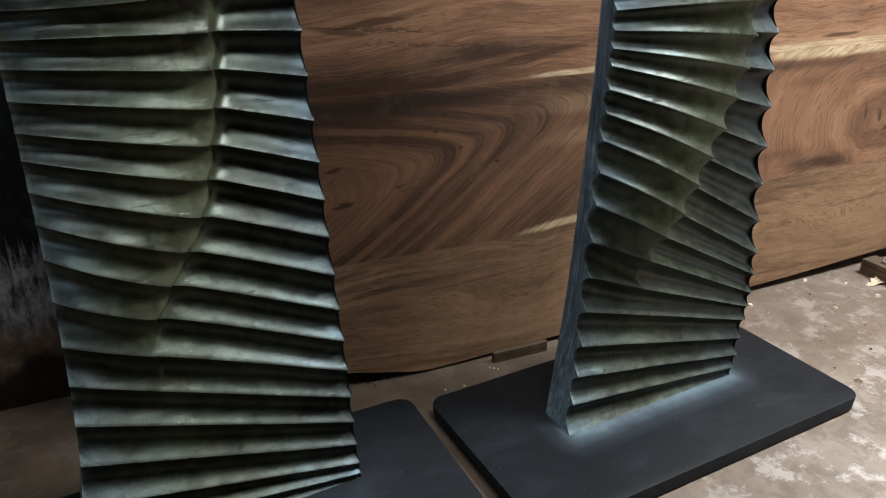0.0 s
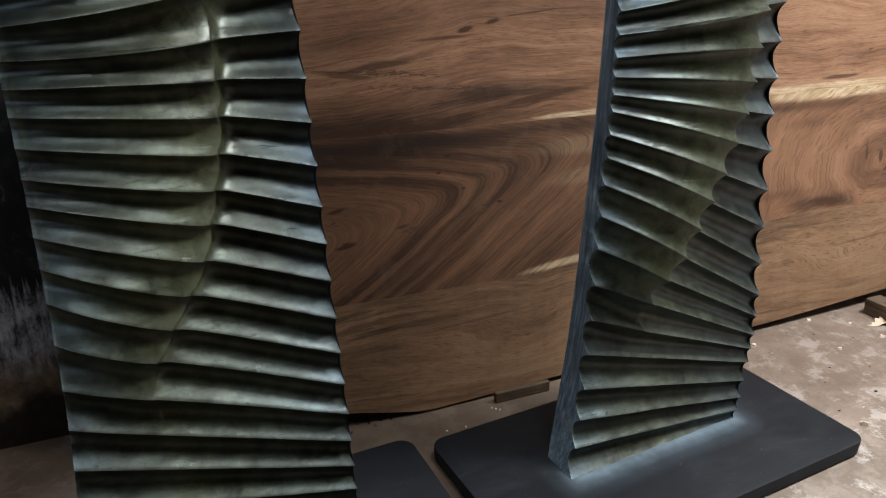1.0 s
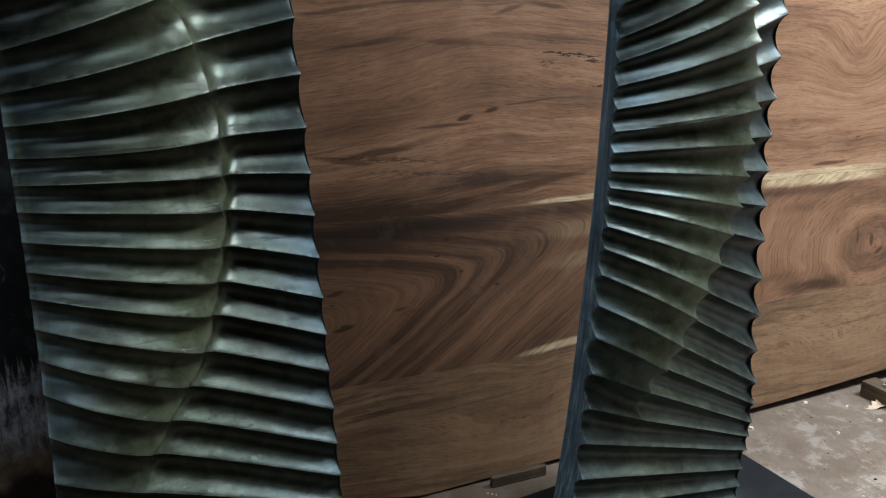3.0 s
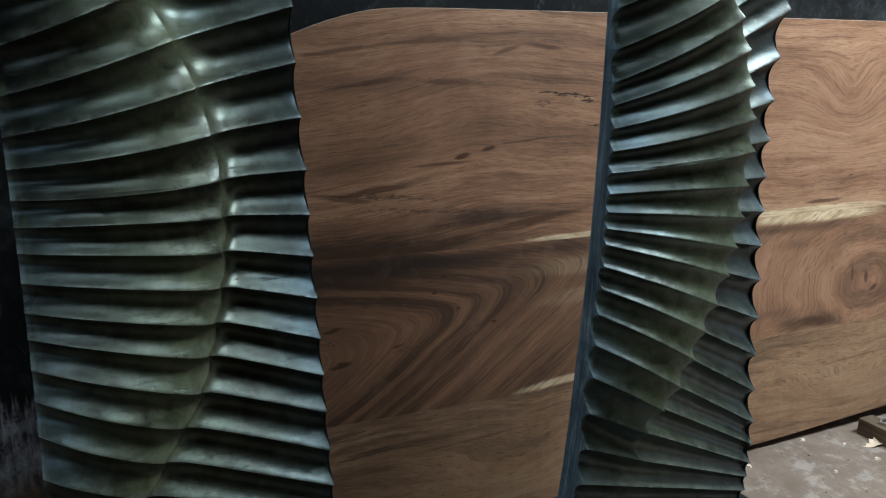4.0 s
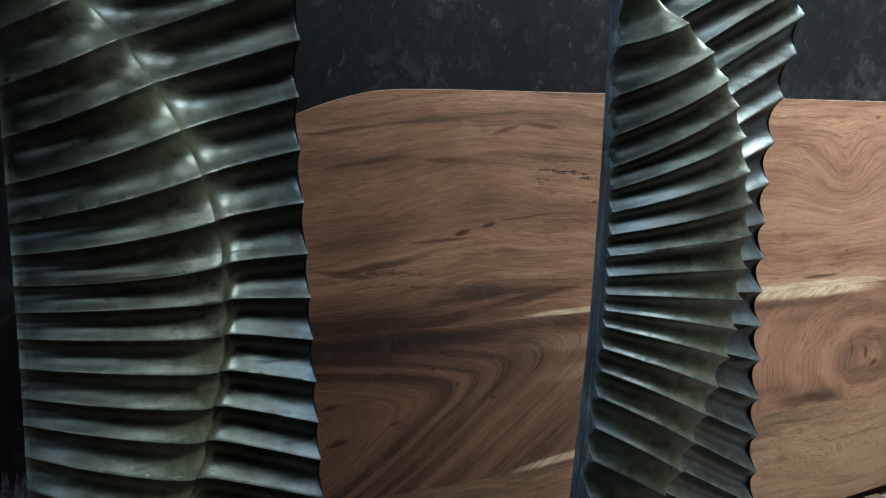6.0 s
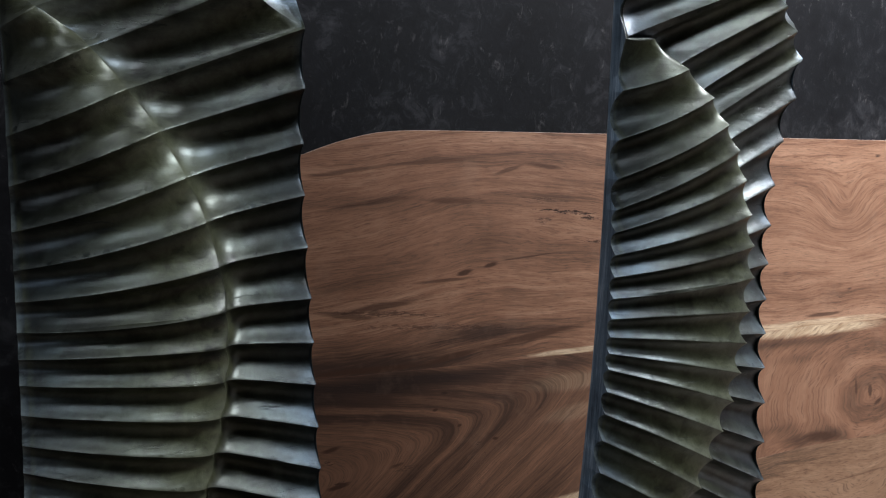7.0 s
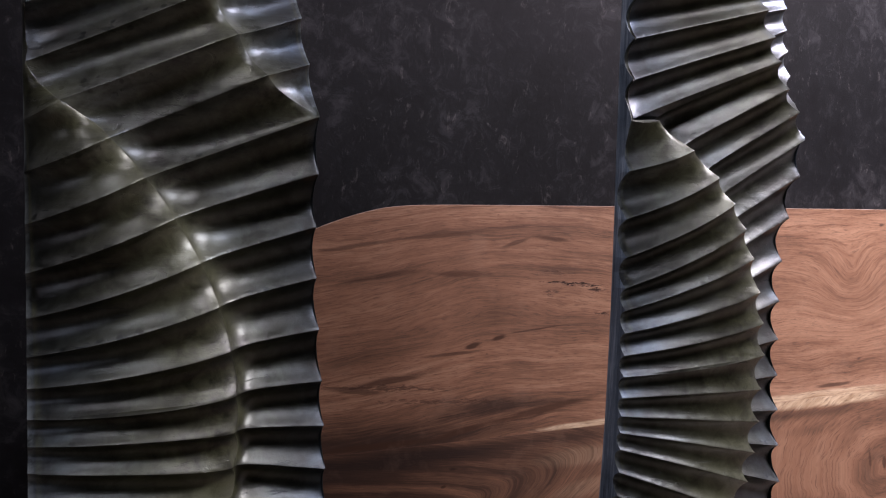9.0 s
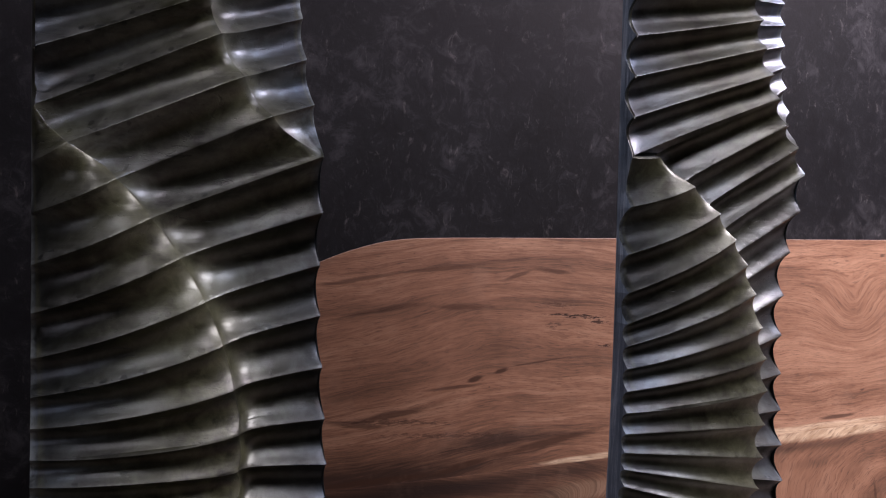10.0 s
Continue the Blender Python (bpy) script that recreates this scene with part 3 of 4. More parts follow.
# ---- the room ----
def room():
    """Walls, floor and roof of the workshop, in the axes of the back wall."""
    def slab(name, bm, mat, label, category):
        ob = part(name, bm, mat, None, label)
        ob.matrix_world = WALL
        return tagged(ob, "", category, "", "structure")

    bm = bmesh.new()
    g = 24
    vs = [[bm.verts.new((ROOM_L + (ROOM_R - ROOM_L) * i / g, ROOM_F - 0.1 + (0.2 - ROOM_F) * j / g, 0)) for j in range(g + 1)] for i in range(g + 1)]
    for i in range(g):
        for j in range(g):
            bm.faces.new((vs[i][j], vs[i + 1][j], vs[i + 1][j + 1], vs[i][j + 1]))
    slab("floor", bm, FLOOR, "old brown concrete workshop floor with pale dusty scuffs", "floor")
    slab("wall_north", box(ROOM_L, 0, -0.1, ROOM_R, 0.16, ROOM_H), CHARCOAL, "charcoal painted plaster wall with ragged brush ends near the floor", "wall")
    bm = box(ROOM_L - 0.16, ROOM_F - 0.16, -0.1, ROOM_L, WIN_Y0, ROOM_H)
    box(ROOM_L - 0.16, WIN_Y1, -0.1, ROOM_L, 0.16, ROOM_H, bm=bm)
    box(ROOM_L - 0.16, WIN_Y0, -0.1, ROOM_L, WIN_Y1, WIN_Z0, bm=bm)
    box(ROOM_L - 0.16, WIN_Y0, WIN_Z1, ROOM_L, WIN_Y1, ROOM_H, bm=bm)
    slab("wall_west", bm, BLOCKWORK, "grey plastered workshop wall with an open window", "wall")
    bm = box(ROOM_R, ROOM_F - 0.16, -0.1, ROOM_R + 0.16, DOOR_Y0, ROOM_H)
    box(ROOM_R, DOOR_Y1, -0.1, ROOM_R + 0.16, 0.16, ROOM_H, bm=bm)
    box(ROOM_R, DOOR_Y0, DOOR_H, ROOM_R + 0.16, DOOR_Y1, ROOM_H, bm=bm)
    slab("wall_east", bm, BLOCKWORK, "grey plastered workshop wall with a wide open doorway", "wall")
    slab("wall_south", box(ROOM_L, ROOM_F - 0.16, -0.1, ROOM_R, ROOM_F, ROOM_H), BLOCKWORK, "plain grey plastered workshop wall", "wall")
    t0, t1 = ROOM_H, ROOM_H + 0.1
    w, e = ROOM_L - 0.16, ROOM_R + 0.16
    bm = bmesh.new()
    holes = ((SKY_X0, SKY_X1, SKY_Y0, SKY_Y1), (TOP_X0, TOP_X1, TOP_Y0, TOP_Y1), (LEFT_X0, LEFT_X1, LEFT_Y0, LEFT_Y1))
    xs = sorted([w, e] + [v for h in holes for v in h[:2]])
    ys = sorted([ROOM_F - 0.16, 0.16] + [v for h in holes for v in h[2:]])
    for x0, x1 in zip(xs, xs[1:]):
        for y0, y1 in zip(ys, ys[1:]):
            if not any(h[0] <= x0 < h[1] and h[2] <= y0 < h[3] for h in holes):
                box(x0, y0, t0, x1, y1, t1, bm=bm)
    slab("ceiling", bm, ROOFING, "dark boarded workshop roof with two roof lights and an added light opening", "ceiling")


room()


# ---- the carved sculptures ----
K0, K1 = -14, 19          # first and last crest


def carved_mesh(left_z, ridge_z, right_z, ridge_u, second_u, second_z, foot, lean, seed, last, ends, swell, bank, calm, deep, roll, fall, edge, flare, lift, rise, glow, sag, rubbed, scallop, crisp, flat, brim, belly, plunge, painted_sheen):
    """The carved board: a stack of scooped flutes from edge to edge, folded over two winding ridges.
    u runs across the face, n out of it, z up; every argument is a function of the crest's number."""
    left_u = curve([(0, -0.275), (0.1, -0.240), (0.2, -0.222), (0.35, -0.208), (0.5, -0.201), (0.8, -0.193), (1.3, -0.189), (2, -0.185)])
    right_u = curve([(0, foot), (0.1, foot * 0.55 + 0.09), (0.3, 0.200), (0.5, 0.195), (0.8, 0.190), (1.1, 0.177), (1.24, 0.173), (1.45, 0.152), (2, 0.15)])
    left_n = curve([(0, 0.070), (0.035, 0.058), (0.1, 0.034), (0.45, 0.002), (0.8, -0.008), (1.2, -0.028), (2, -0.045)])
    back_y = curve([(0, 0.018), (0.03, 0.022), (0.08, 0.038), (0.2, 0.051), (0.4, 0.053), (0.7, 0.050), (0.9, 0.0525), (1.3, 0.066), (2, 0.092)])
    right_n = curve([(0, 0.058), (0.2, 0.045), (0.4, 0.028), (0.55, 0.016), (0.8, -0.006), (0.98, -0.008), (1.12, 0.006), (1.25, 0.034), (1.34, 0.012), (1.5, -0.008), (2, -0.03)])
    ridge_n = curve([(K0, 0.05), (-8, 0.042), (-5, 0.042), (-2, 0.036), (2, 0.036), (6, 0.036), (8, 0.032), (9.2, 0.02), (10.5, -0.024), (K1, -0.04)])
    drop1 = curve([(k, d * fall) for k, d in [(K0, 0.0), (-8.5, 0.0), (-7, 0.020 * plunge), (-4, 0.028 * plunge), (-1, 0.034 * plunge), (2, 0.044), (5, 0.054)] + ends])
    second_n = curve([(K0, 0.0), (6.9, 0.034), (8, 0.042), (10, 0.046), (13, 0.042), (K1, 0.02)])
    drop2 = curve([(K0, 0.0), (7.0, 0.0), (8, 0.022), (10, 0.042), (13, 0.05), (K1, 0.04)])
    per = 16
    rows = []
    for k in range(K0, K1):
        rows += [k + 0.5 - 0.5 * math.cos(math.pi * i / per) * (1 - 0.12 * math.sin(math.pi * i / per)) for i in range(per)]
    rows.append(float(K1))
    na, nb, nc = 24, 30, 14
    grid, wear, spans = [], [], []
    for k in rows:
        f = k - math.floor(k) if k < K1 else 0.0
        wob = [0.0035 * noise.noise((seed, j, 0.5)) for j in (math.floor(k), math.floor(k) + 1)]
        dz = wob[0] * (1 - f) + wob[1] * f
        zl, zr, zm = left_z(k) + dz, right_z(k) + dz * 0.6, ridge_z(k) + dz
        ul, ur = left_u(zl), right_u(zr) - 0.2 * flare * math.exp(-((zr - 0.6) / 0.45) ** 2)
        fold2 = k > 7.0
        lower = min(max((4.5 - k) / 4, 0.0), 1.0)
        u1 = max(ridge_u(k) - 0.8 * lift * min(max((9.5 - k) / 3, 0.0), 1.0) * min(max((k + 10) / 3, 0.0), 1.0) + (0.005 + (scallop - 0.005) * lower) * (1 - (2 * f - 1) ** 2) - 0.003, ul + 0.004)
        if k > last:
            zm, u1 = zl, ul + 0.004
        u2, z2 = (min(second_u(k), ur - 0.003), second_z(k) + dz) if fold2 else (ur - 0.003, zr)
        u2 = max(u2, u1 + 0.01)
        fold = min(max((k + 10.0) / 3.5, 0.0), 1.0)
        fold *= fold * (3 - 2 * fold)
        n_l, n_r, n1 = left_n(zl), right_n(zr) + flare * math.exp(-((zr - 0.6) / 0.45) ** 2), max(ridge_n(k) + lift * min(max((9.5 - k) / 3, 0.0), 1.0), left_n(zl))
        n2 = second_n(k) if fold2 else n_r
        share = (u1 - ul) / (u2 - ul)
        n1 = n_l + (n1 - n_l) * min(1.0, (u1 - ul) / 0.05)
        n1 = (n_l + (n2 - n_l) * share) * (1 - fold) + n1 * fold
        zm = (zl + (z2 - zl) * share) * (1 - fold) + zm * fold
        lip = min(roll * (1 + 0.6 * min(max((k - 2) / 4, 0.0), 1.0)) * fold * min(1.0, (u1 - ul) / 0.05), 0.6 * drop1(k))
        lip2 = roll * min(max((k - 7.2) / 2, 0.0), 1.0)
        lip += (min(brim, 0.5 * drop1(k)) * fold - lip) * lower
        bulge = swell + (belly - swell) * lower
        steep = bank + (crisp - bank) * lower
        line, marks = [], []
        for part_no, count in ((0, na), (1, nb), (2, nc)):
            for i in range(count + (part_no == 2)):
                t = i / count
                if part_no == 0:
                    t = 1 - (1 - t) ** (1 + 0.7 * fold)
                    u, z = ul + (u1 - ul) * t, zl + (zm - zl) * t
                    z += (0.003 if k < 2 else -0.003) * math.sin(math.pi * t) * fold
                    n = n_l + (n1 - n_l) * (t + (1 - (1 - t) ** bulge - t) * fold)
                    n -= lip * math.exp(-(u1 - u) / 0.026) + edge * fold * (1 - t) ** 2
                elif part_no == 1:
                    t = t ** 1.5
                    u, z = u1 + (u2 - u1) * t, zm + (z2 - zm) * t
                    low = n1 - drop1(k)
                    n = low + (n2 - low) * t ** (1 + rise * fold + sag * min(max((k - 6.5) / 3, 0.0), 1.0))
                    n += (drop1(k) - lip) * (math.exp(-(u - u1) / steep) - t * math.exp(-(u2 - u1) / steep))
                    n -= lip2 * math.exp(-(u2 - u) / 0.022)
                else:
                    t = t ** 1.4
                    u, z = u2 + (ur - u2) * t, z2 + (zr - z2) * t
                    low = n2 - drop2(k)
                    n = low + (n_r - low) * t ** 1.2 + (drop2(k) - lip2) * (math.exp(-(u - u2) / 0.022) - t * math.exp(-(ur - u2) / 0.022))
                line.append([u, n, z])
                away = abs(u - u1) if -8 < k < 10 else 1.0
                if fold2 and part_no:
                    away = min(away, abs(u - u2))
                pale = math.exp(-away / (glow * (1 + 0.8 * lower) if part_no == 0 else 0.03 - 0.024 * lower)) * min(max((k + 8) / 3, 0.0), 1.0)
                # Lowest flutes get extra pale colour in place of light reaching them weakly.
                marks.append((part_no, t, f, k, max(pale, 0.12 * min(max((-4 - k) / 4, 0.0), 1.0))))
        grid.append(line)
        spans.append((min(1.0, (u1 - ul) / 0.06) * fold, calm + (flat - calm) * lower, lower))
        wear.append(marks)
    # scoops: as deep as the local pitch allows
    lows, cols = {}, len(grid[0])
    for r, k in enumerate(rows):
        if abs(k - round(k)) < 1e-6:
            lows[round(k)] = r
    out = [[None] * cols for _ in rows]
    for r, k in enumerate(rows):
        a = min(math.floor(k), K1 - 1)
        f = k - a
        q = (1 - 2 * (1 - f) ** 0.82) ** 2
        scoop = math.sqrt((1 - q) ** 2 + 0.0036) - 0.06
        for c in range(cols):
            pitch = grid[lows[a + 1]][c][2] - grid[lows[a]][c][2]
            u, n, z = grid[r][c]
            part_no, t = wear[r][c][:2]
            rim = min(1.0, min(c, cols - 1 - c) / 5.0)
            depth = (0.38 if part_no == 0 else 0.27) * max(pitch, 0.0) * (1 - rim) + deep * (1.12 - 0.12 * t if part_no == 0 else 1.0 + 0.16 * (plunge - 1) * spans[r][2] * spans[r][0]) * 0.06 * (max(pitch, 0.0) / 0.06) ** 0.65 * rim
            if part_no == 0:
                depth *= 1 - spans[r][1] * t ** 2 * (1 - 0.8 * (1 - 0.6 * spans[r][2]) * t ** 8) * spans[r][0]
            depth *= 1 - 0.8 * math.exp(-((k - 9.9) / 0.7) ** 2 - max(u - grid[r][0][0], 0.0) / 0.02)
            soft = 0.10 * rim
            hollow = scoop * (1 - soft) + (0.5 - 0.5 * math.cos(2 * math.pi * f)) * soft
            wave = 0.0022 * noise.noise((u * 9 + seed, z * 16, 1.5)) + 0.0008 * noise.noise((u * 40, z * 60, seed))
            out[r][c] = (u + lean * (z - 0.5), -(n - depth * hollow + wave), max(z, 0.034))
    bm = bmesh.new()
    layer = bm.loops.layers.color.new("wear")
    front = [[bm.verts.new(p) for p in line] for line in out]
    back = [[bm.verts.new((line[c][0], back_y(line[c][2]), line[c][2])) for c in (0, cols - 1)] for line in out]

    def face(vs, colours):
        f = bm.faces.new(vs)
        for loop, col in zip(f.loops, colours):
            loop[layer] = col
        return f

    def tint(r, c):
        part_no, t, f, k, pale = wear[r][c]
        up = min(max((k - 5) / 3, 0.0), 1.0)
        # Crest wear; on high flutes it widens into a painted satin highlight.
        near = max(0.0, 1 - min(f, 1 - f) / (0.34 + painted_sheen * up)) * (0.55 + 0.45 * max(f < 0.5, painted_sheen * up))
        near = max(near, 0.0 if part_no != 0 else max(0.0, (t - 0.82) / 0.18) * 0.7)
        # Right of the ridge the brighter light is painted as paler pigment.
        if part_no:
            near = max(near, rubbed * min(max((k - 1) / 4, 0.0), 1.0) * min(max((13 - k) / 4, 0.35), 1.0))
        low = min(max((-5 - k) / 3, 0.0), 1.0) * 0.27
        mid = (0.08 + low + (0.75 - low) * (1 - t) ** 1.15, (0.22 + 0.55 * t) * (1 - up) + (0.08 + 0.8 * (1 - t) ** 1.6) * up, 0.75 + 0.2 * t)[part_no]
        worn = 1.0 if c in (0, cols - 1) else 0.42 * pale ** (1 - 0.4 * min(max((4.5 - k) / 4, 0.0), 1.0))
        return (min(near, 1.0), mid, 0.0, 1.0 - worn)

    for r in range(len(rows) - 1):
        for c in range(cols - 1):
            face((front[r][c], front[r][c + 1], front[r + 1][c + 1], front[r + 1][c]),
                 (tint(r, c), tint(r, c + 1), tint(r + 1, c + 1), tint(r + 1, c)))
        side = [(0.0, 1.0, 1.0, 1.0)] * 4
        face((back[r][0], front[r][0], front[r + 1][0], back[r + 1][0]), side)
        face((front[r][-1], back[r][1], back[r + 1][1], front[r + 1][-1]), side)
        face((back[r][1], back[r][0], back[r + 1][0], back[r + 1][1]), side)
    face(front[0][::-1] + [back[0][0], back[0][1]], [(0, 1, 1, 1)] * (cols + 2))
    face(front[-1] + [back[-1][1], back[-1][0]], [(0, 1, 1, 1)] * (cols + 2))
    return bm


def rounded_plate(length, depth, top, radius, soft):
    """A flat base board with rounded corners and eased top edge."""
    bm = bmesh.new()
    rings = []
    for inset, z in ((0.006, 0.001), (0.002, 0.005), (0.0, top - soft), (soft * 0.3, top - soft * 0.3), (soft, top)):
        ring = []
        for cx, cy, a0 in ((1, 1, 0), (-1, 1, 90), (-1, -1, 180), (1, -1, 270)):
            for i in range(7):
                a = radians(a0 + 15 * i)
                ring.append(bm.verts.new((cx * (length / 2 - radius) + (radius - inset) * math.cos(a),
                                          cy * (depth / 2 - radius) + (radius - inset) * math.sin(a), z)))
        rings.append(ring)
    for a, b in zip(rings, rings[1:]):
        for i in range(len(a)):
            bm.faces.new((a[i], a[(i + 1) % len(a)], b[(i + 1) % len(a)], b[i]))
    bm.faces.new(rings[0][::-1])
    bm.faces.new(rings[-1])
    return bm


def sculpture(x, y, yaw, label, shape, plate_at, paint):
    ob = empty("carved_sculpture", pose(x, y, 0, 0, 0, yaw))
    part("carved_panel", carved_mesh(**shape), CARVED, ob, "scooped dark green and blue-grey carved wooden panel", True, 50)
    px, py, pa, pl, pd = plate_at
    base = part("base_plate", rounded_plate(pl, pd, 0.036, 0.032, 0.0022), paint, ob, "matt blue-black wooden base plate with rounded corners", True, 40)
    base.matrix_basis = pose(px, py, 0, 0, 0, pa)
    return tagged(ob, label, "sculpture", "carved sculptures")


NEAR = dict(
    left_z=steps(-14, 2, (0.034, 0.140, 0.275, 0.400, 0.532, 0.628, 0.707, 0.786, 0.856, 0.933, 1.038, 1.166, 1.300, 1.450, 1.600, 1.750, 1.900)),
    ridge_z=steps(-14, 2, (0.032, 0.110, 0.225, 0.372, 0.470, 0.565, 0.665, 0.766, 0.869, 0.991, 1.109, 1.211, 1.302, 1.450, 1.600, 1.750, 1.900)),
    right_z=steps(-14, 2, (0.030, 0.072, 0.159, 0.265, 0.378, 0.503, 0.622, 0.746, 0.875, 1.024, 1.173, 1.327, 1.451, 1.555, 1.660, 1.770, 1.880)),
    ridge_u=steps(-14, 2, (-0.080, -0.080, -0.080, -0.090, -0.046, 0.011, 0.039, 0.057, 0.061, 0.039, -0.015, -0.091, -0.183, -0.186, -0.186, -0.186, -0.186)),
    second_u=curve([(7, 0.178), (8, 0.099), (9, 0.061), (10, 0.031), (12, 0.010), (15, 0.0), (19, -0.02)]),
    second_z=curve([(7, 1.25), (8, 1.303), (9, 1.353), (10, 1.405), (12, 1.500), (15, 1.660), (19, 1.90)]), foot=0.205, lean=-0.004, seed=3.0,
    swell=2.8, bank=0.03, calm=0.35, deep=0.37, roll=0.011, fall=1.0, edge=0.010, flare=0.030, lift=0.0, rise=0.3, glow=0.05, sag=0.1, rubbed=0.3, scallop=0.009, crisp=0.010, flat=0.4, brim=0.016, belly=2.8, plunge=1.1, painted_sheen=0.8, last=10.4, ends=[(7.5, 0.054), (8.5, 0.030), (9.2, 0.006), (9.7, 0.0), (K1, 0.0)])
FAR = dict(
    left_z=steps(-14, 2, (0.034, 0.141, 0.270, 0.408, 0.537, 0.641, 0.719, 0.777, 0.843, 0.921, 0.996, 1.113, 1.282, 1.420, 1.560, 1.710, 1.860)),
    ridge_z=steps(-14, 2, (0.032, 0.110, 0.225, 0.366, 0.455, 0.553, 0.652, 0.758, 0.875, 0.991, 1.099, 1.185, 1.284, 1.420, 1.560, 1.710, 1.860)),
    right_z=steps(-14, 2, (0.030, 0.085, 0.164, 0.226, 0.312, 0.455, 0.608, 0.746, 0.882, 1.036, 1.196, 1.330, 1.430, 1.509, 1.590, 1.700, 1.830)),
    ridge_u=steps(-14, 2, (-0.080, -0.080, -0.080, -0.079, -0.026, 0.021, 0.064, 0.085, 0.088, 0.066, 0.022, -0.040, -0.140, -0.186, -0.186, -0.186, -0.186)),
    second_u=curve([(7, 0.176), (8, 0.140), (9, 0.106), (10, 0.080), (12, 0.042), (15, 0.018), (19, 0.0)]),
    second_z=curve([(7, 1.262), (8, 1.31), (9, 1.350), (10, 1.395), (12, 1.480), (15, 1.630), (19, 1.85)]), foot=0.158, lean=0.030, seed=11.0,
    swell=1.6, bank=0.011, calm=0.65, deep=0.34, roll=0.0, fall=1.15, edge=0.0, flare=0.0, lift=0.030, rise=-0.1, glow=0.05, sag=0.5, rubbed=0.6, scallop=-0.012, crisp=0.005, flat=0.7, brim=0.0, belly=1.7, plunge=1.75, painted_sheen=0.0, last=10.0001, ends=[(8, 0.056), (9, 0.048), (10, 0.034), (10.05, 0.0), (K1, 0.0)])

sculpture(-0.3625, 0.9925, 27.6, "tall fluted wooden sculpture, dark green patina, on a black base plate", NEAR, (-0.023, -0.068, -2.2, 0.80, 0.42), PLATE_NEAR)
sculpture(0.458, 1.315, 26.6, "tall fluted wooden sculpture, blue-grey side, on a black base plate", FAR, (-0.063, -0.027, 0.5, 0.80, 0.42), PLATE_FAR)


# ---- the leaning slab ----
LEAN_BACK = math.degrees(math.atan(0.1521 * math.cos(radians(YAW))))
SLAB = Matrix.Translation((0, 1.4386, 0)) @ pose(0, 0, 0, 0, 0, YAW) @ pose(0, 0, 0, -LEAN_BACK)


def plank(low, high, s0, s1, thick, end, round_top):
    """One plank of the slab between two level functions, its left end drawn in by end(z), edges eased."""
    bm = bmesh.new()
    count, ease = 90, 0.0003
    rings = []
    for i in range(count + 1):
        s = s0 + (s1 - s0) * i / count
        lo, hi = low(s), high(s)
        ring = []
        for y, z in ((ease, lo), (0, lo + ease), (0, hi - round_top), (round_top, hi), (thick - round_top, hi), (thick, hi - round_top), (thick, lo + ease), (thick - ease, lo)):
            ring.append(bm.verts.new((max(s, end(z)) if i < 40 else s, y, z)))
        rings.append(ring)
    for a, b in zip(rings, rings[1:]):
        for j in range(8):
            bm.faces.new((a[j], b[j], b[(j + 1) % 8], a[(j + 1) % 8]))
    bm.faces.new(rings[0])
    bm.faces.new(rings[-1][::-1])
    return bm


def leaning_slab():
    ob = empty("wood_slab", SLAB)
    bottom = curve([(-0.55, 0.075), (-0.24, 0.046), (-0.12, 0.020), (-0.04, 0.006), (0.1, 0.009), (0.3, 0.014), (0.92, 0.020), (1.45, 0.040), (2.2, 0.06)])
    joint1 = curve([(-0.6, 0.297), (0.02, 0.286), (0.33, 0.282), (0.939, 0.309), (1.125, 0.316), (1.375, 0.312), (2.2, 0.322)])
    joint2 = curve([(-0.6, 0.640), (0.3, 0.634), (1.1, 0.638), (2.2, 0.64)])
    top = curve([(-0.56, 0.86), (-0.45, 0.97), (-0.30, 1.066), (-0.235, 1.092), (-0.19, 1.109), (-0.14, 1.124), (-0.08, 1.137), (-0.016, 1.142), (0.08, 1.144), (0.42, 1.146), (0.95, 1.148), (2.2, 1.152)])
    end = curve([(0.0, -0.50), (0.4, -0.56), (0.8, -0.56), (1.2, -0.55)])
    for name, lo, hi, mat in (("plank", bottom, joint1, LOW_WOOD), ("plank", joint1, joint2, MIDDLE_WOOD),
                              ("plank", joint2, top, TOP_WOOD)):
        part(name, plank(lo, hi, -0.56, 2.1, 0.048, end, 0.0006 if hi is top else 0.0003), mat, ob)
    return tagged(ob, "thick planed brown wooden slab of glued planks leaning on the wall", "wood slab")


leaning_slab()


# ---- loose things on the floor ----
def lump(bm, x, y, z, sx, sy, sz, seed, yaw=0.0, sides=7):
    """A small uneven chip: a squashed ring of points with a ridged top."""
    rnd = random.Random(seed)
    turn = Matrix.Translation((x, y, z)) @ Matrix.Rotation(yaw, 4, "Z")
    low, high = [], []
    for i in range(sides):
        a = 2 * math.pi * i / sides
        r = 0.75 + 0.5 * rnd.random()
        low.append(bm.verts.new(turn @ Vector((sx * r * math.cos(a), sy * r * math.sin(a), 0))))
        r *= 0.55 + 0.35 * rnd.random()
        high.append(bm.verts.new(turn @ Vector((sx * r * math.cos(a), sy * r * math.sin(a), sz * (0.5 + rnd.random())))))
    for i in range(sides):
        j = (i + 1) % sides
        bm.faces.new((low[i], low[j], high[j], high[i]))
    bm.faces.new(low[::-1])
    bm.faces.new(high)
    return bm


def wood_chip(x, y, size, thin, yaw, pale, seed, z=0.0):
    size *= 1.0 if pale else 0.65
    bm = lump(bmesh.new(), 0, 0, 0, size * 0.72, size * thin * 0.8, size * 0.36, seed)
    ob = part("wood_chip", bm, CHIP if pale else BARK, None, "pale wood chip lying on the floor" if pale else "dark bark crumb lying on the floor")
    ob.matrix_world = pose(x, y, z, 0, 0, yaw)
    return tagged(ob, "", "wood chip", "wood chips")


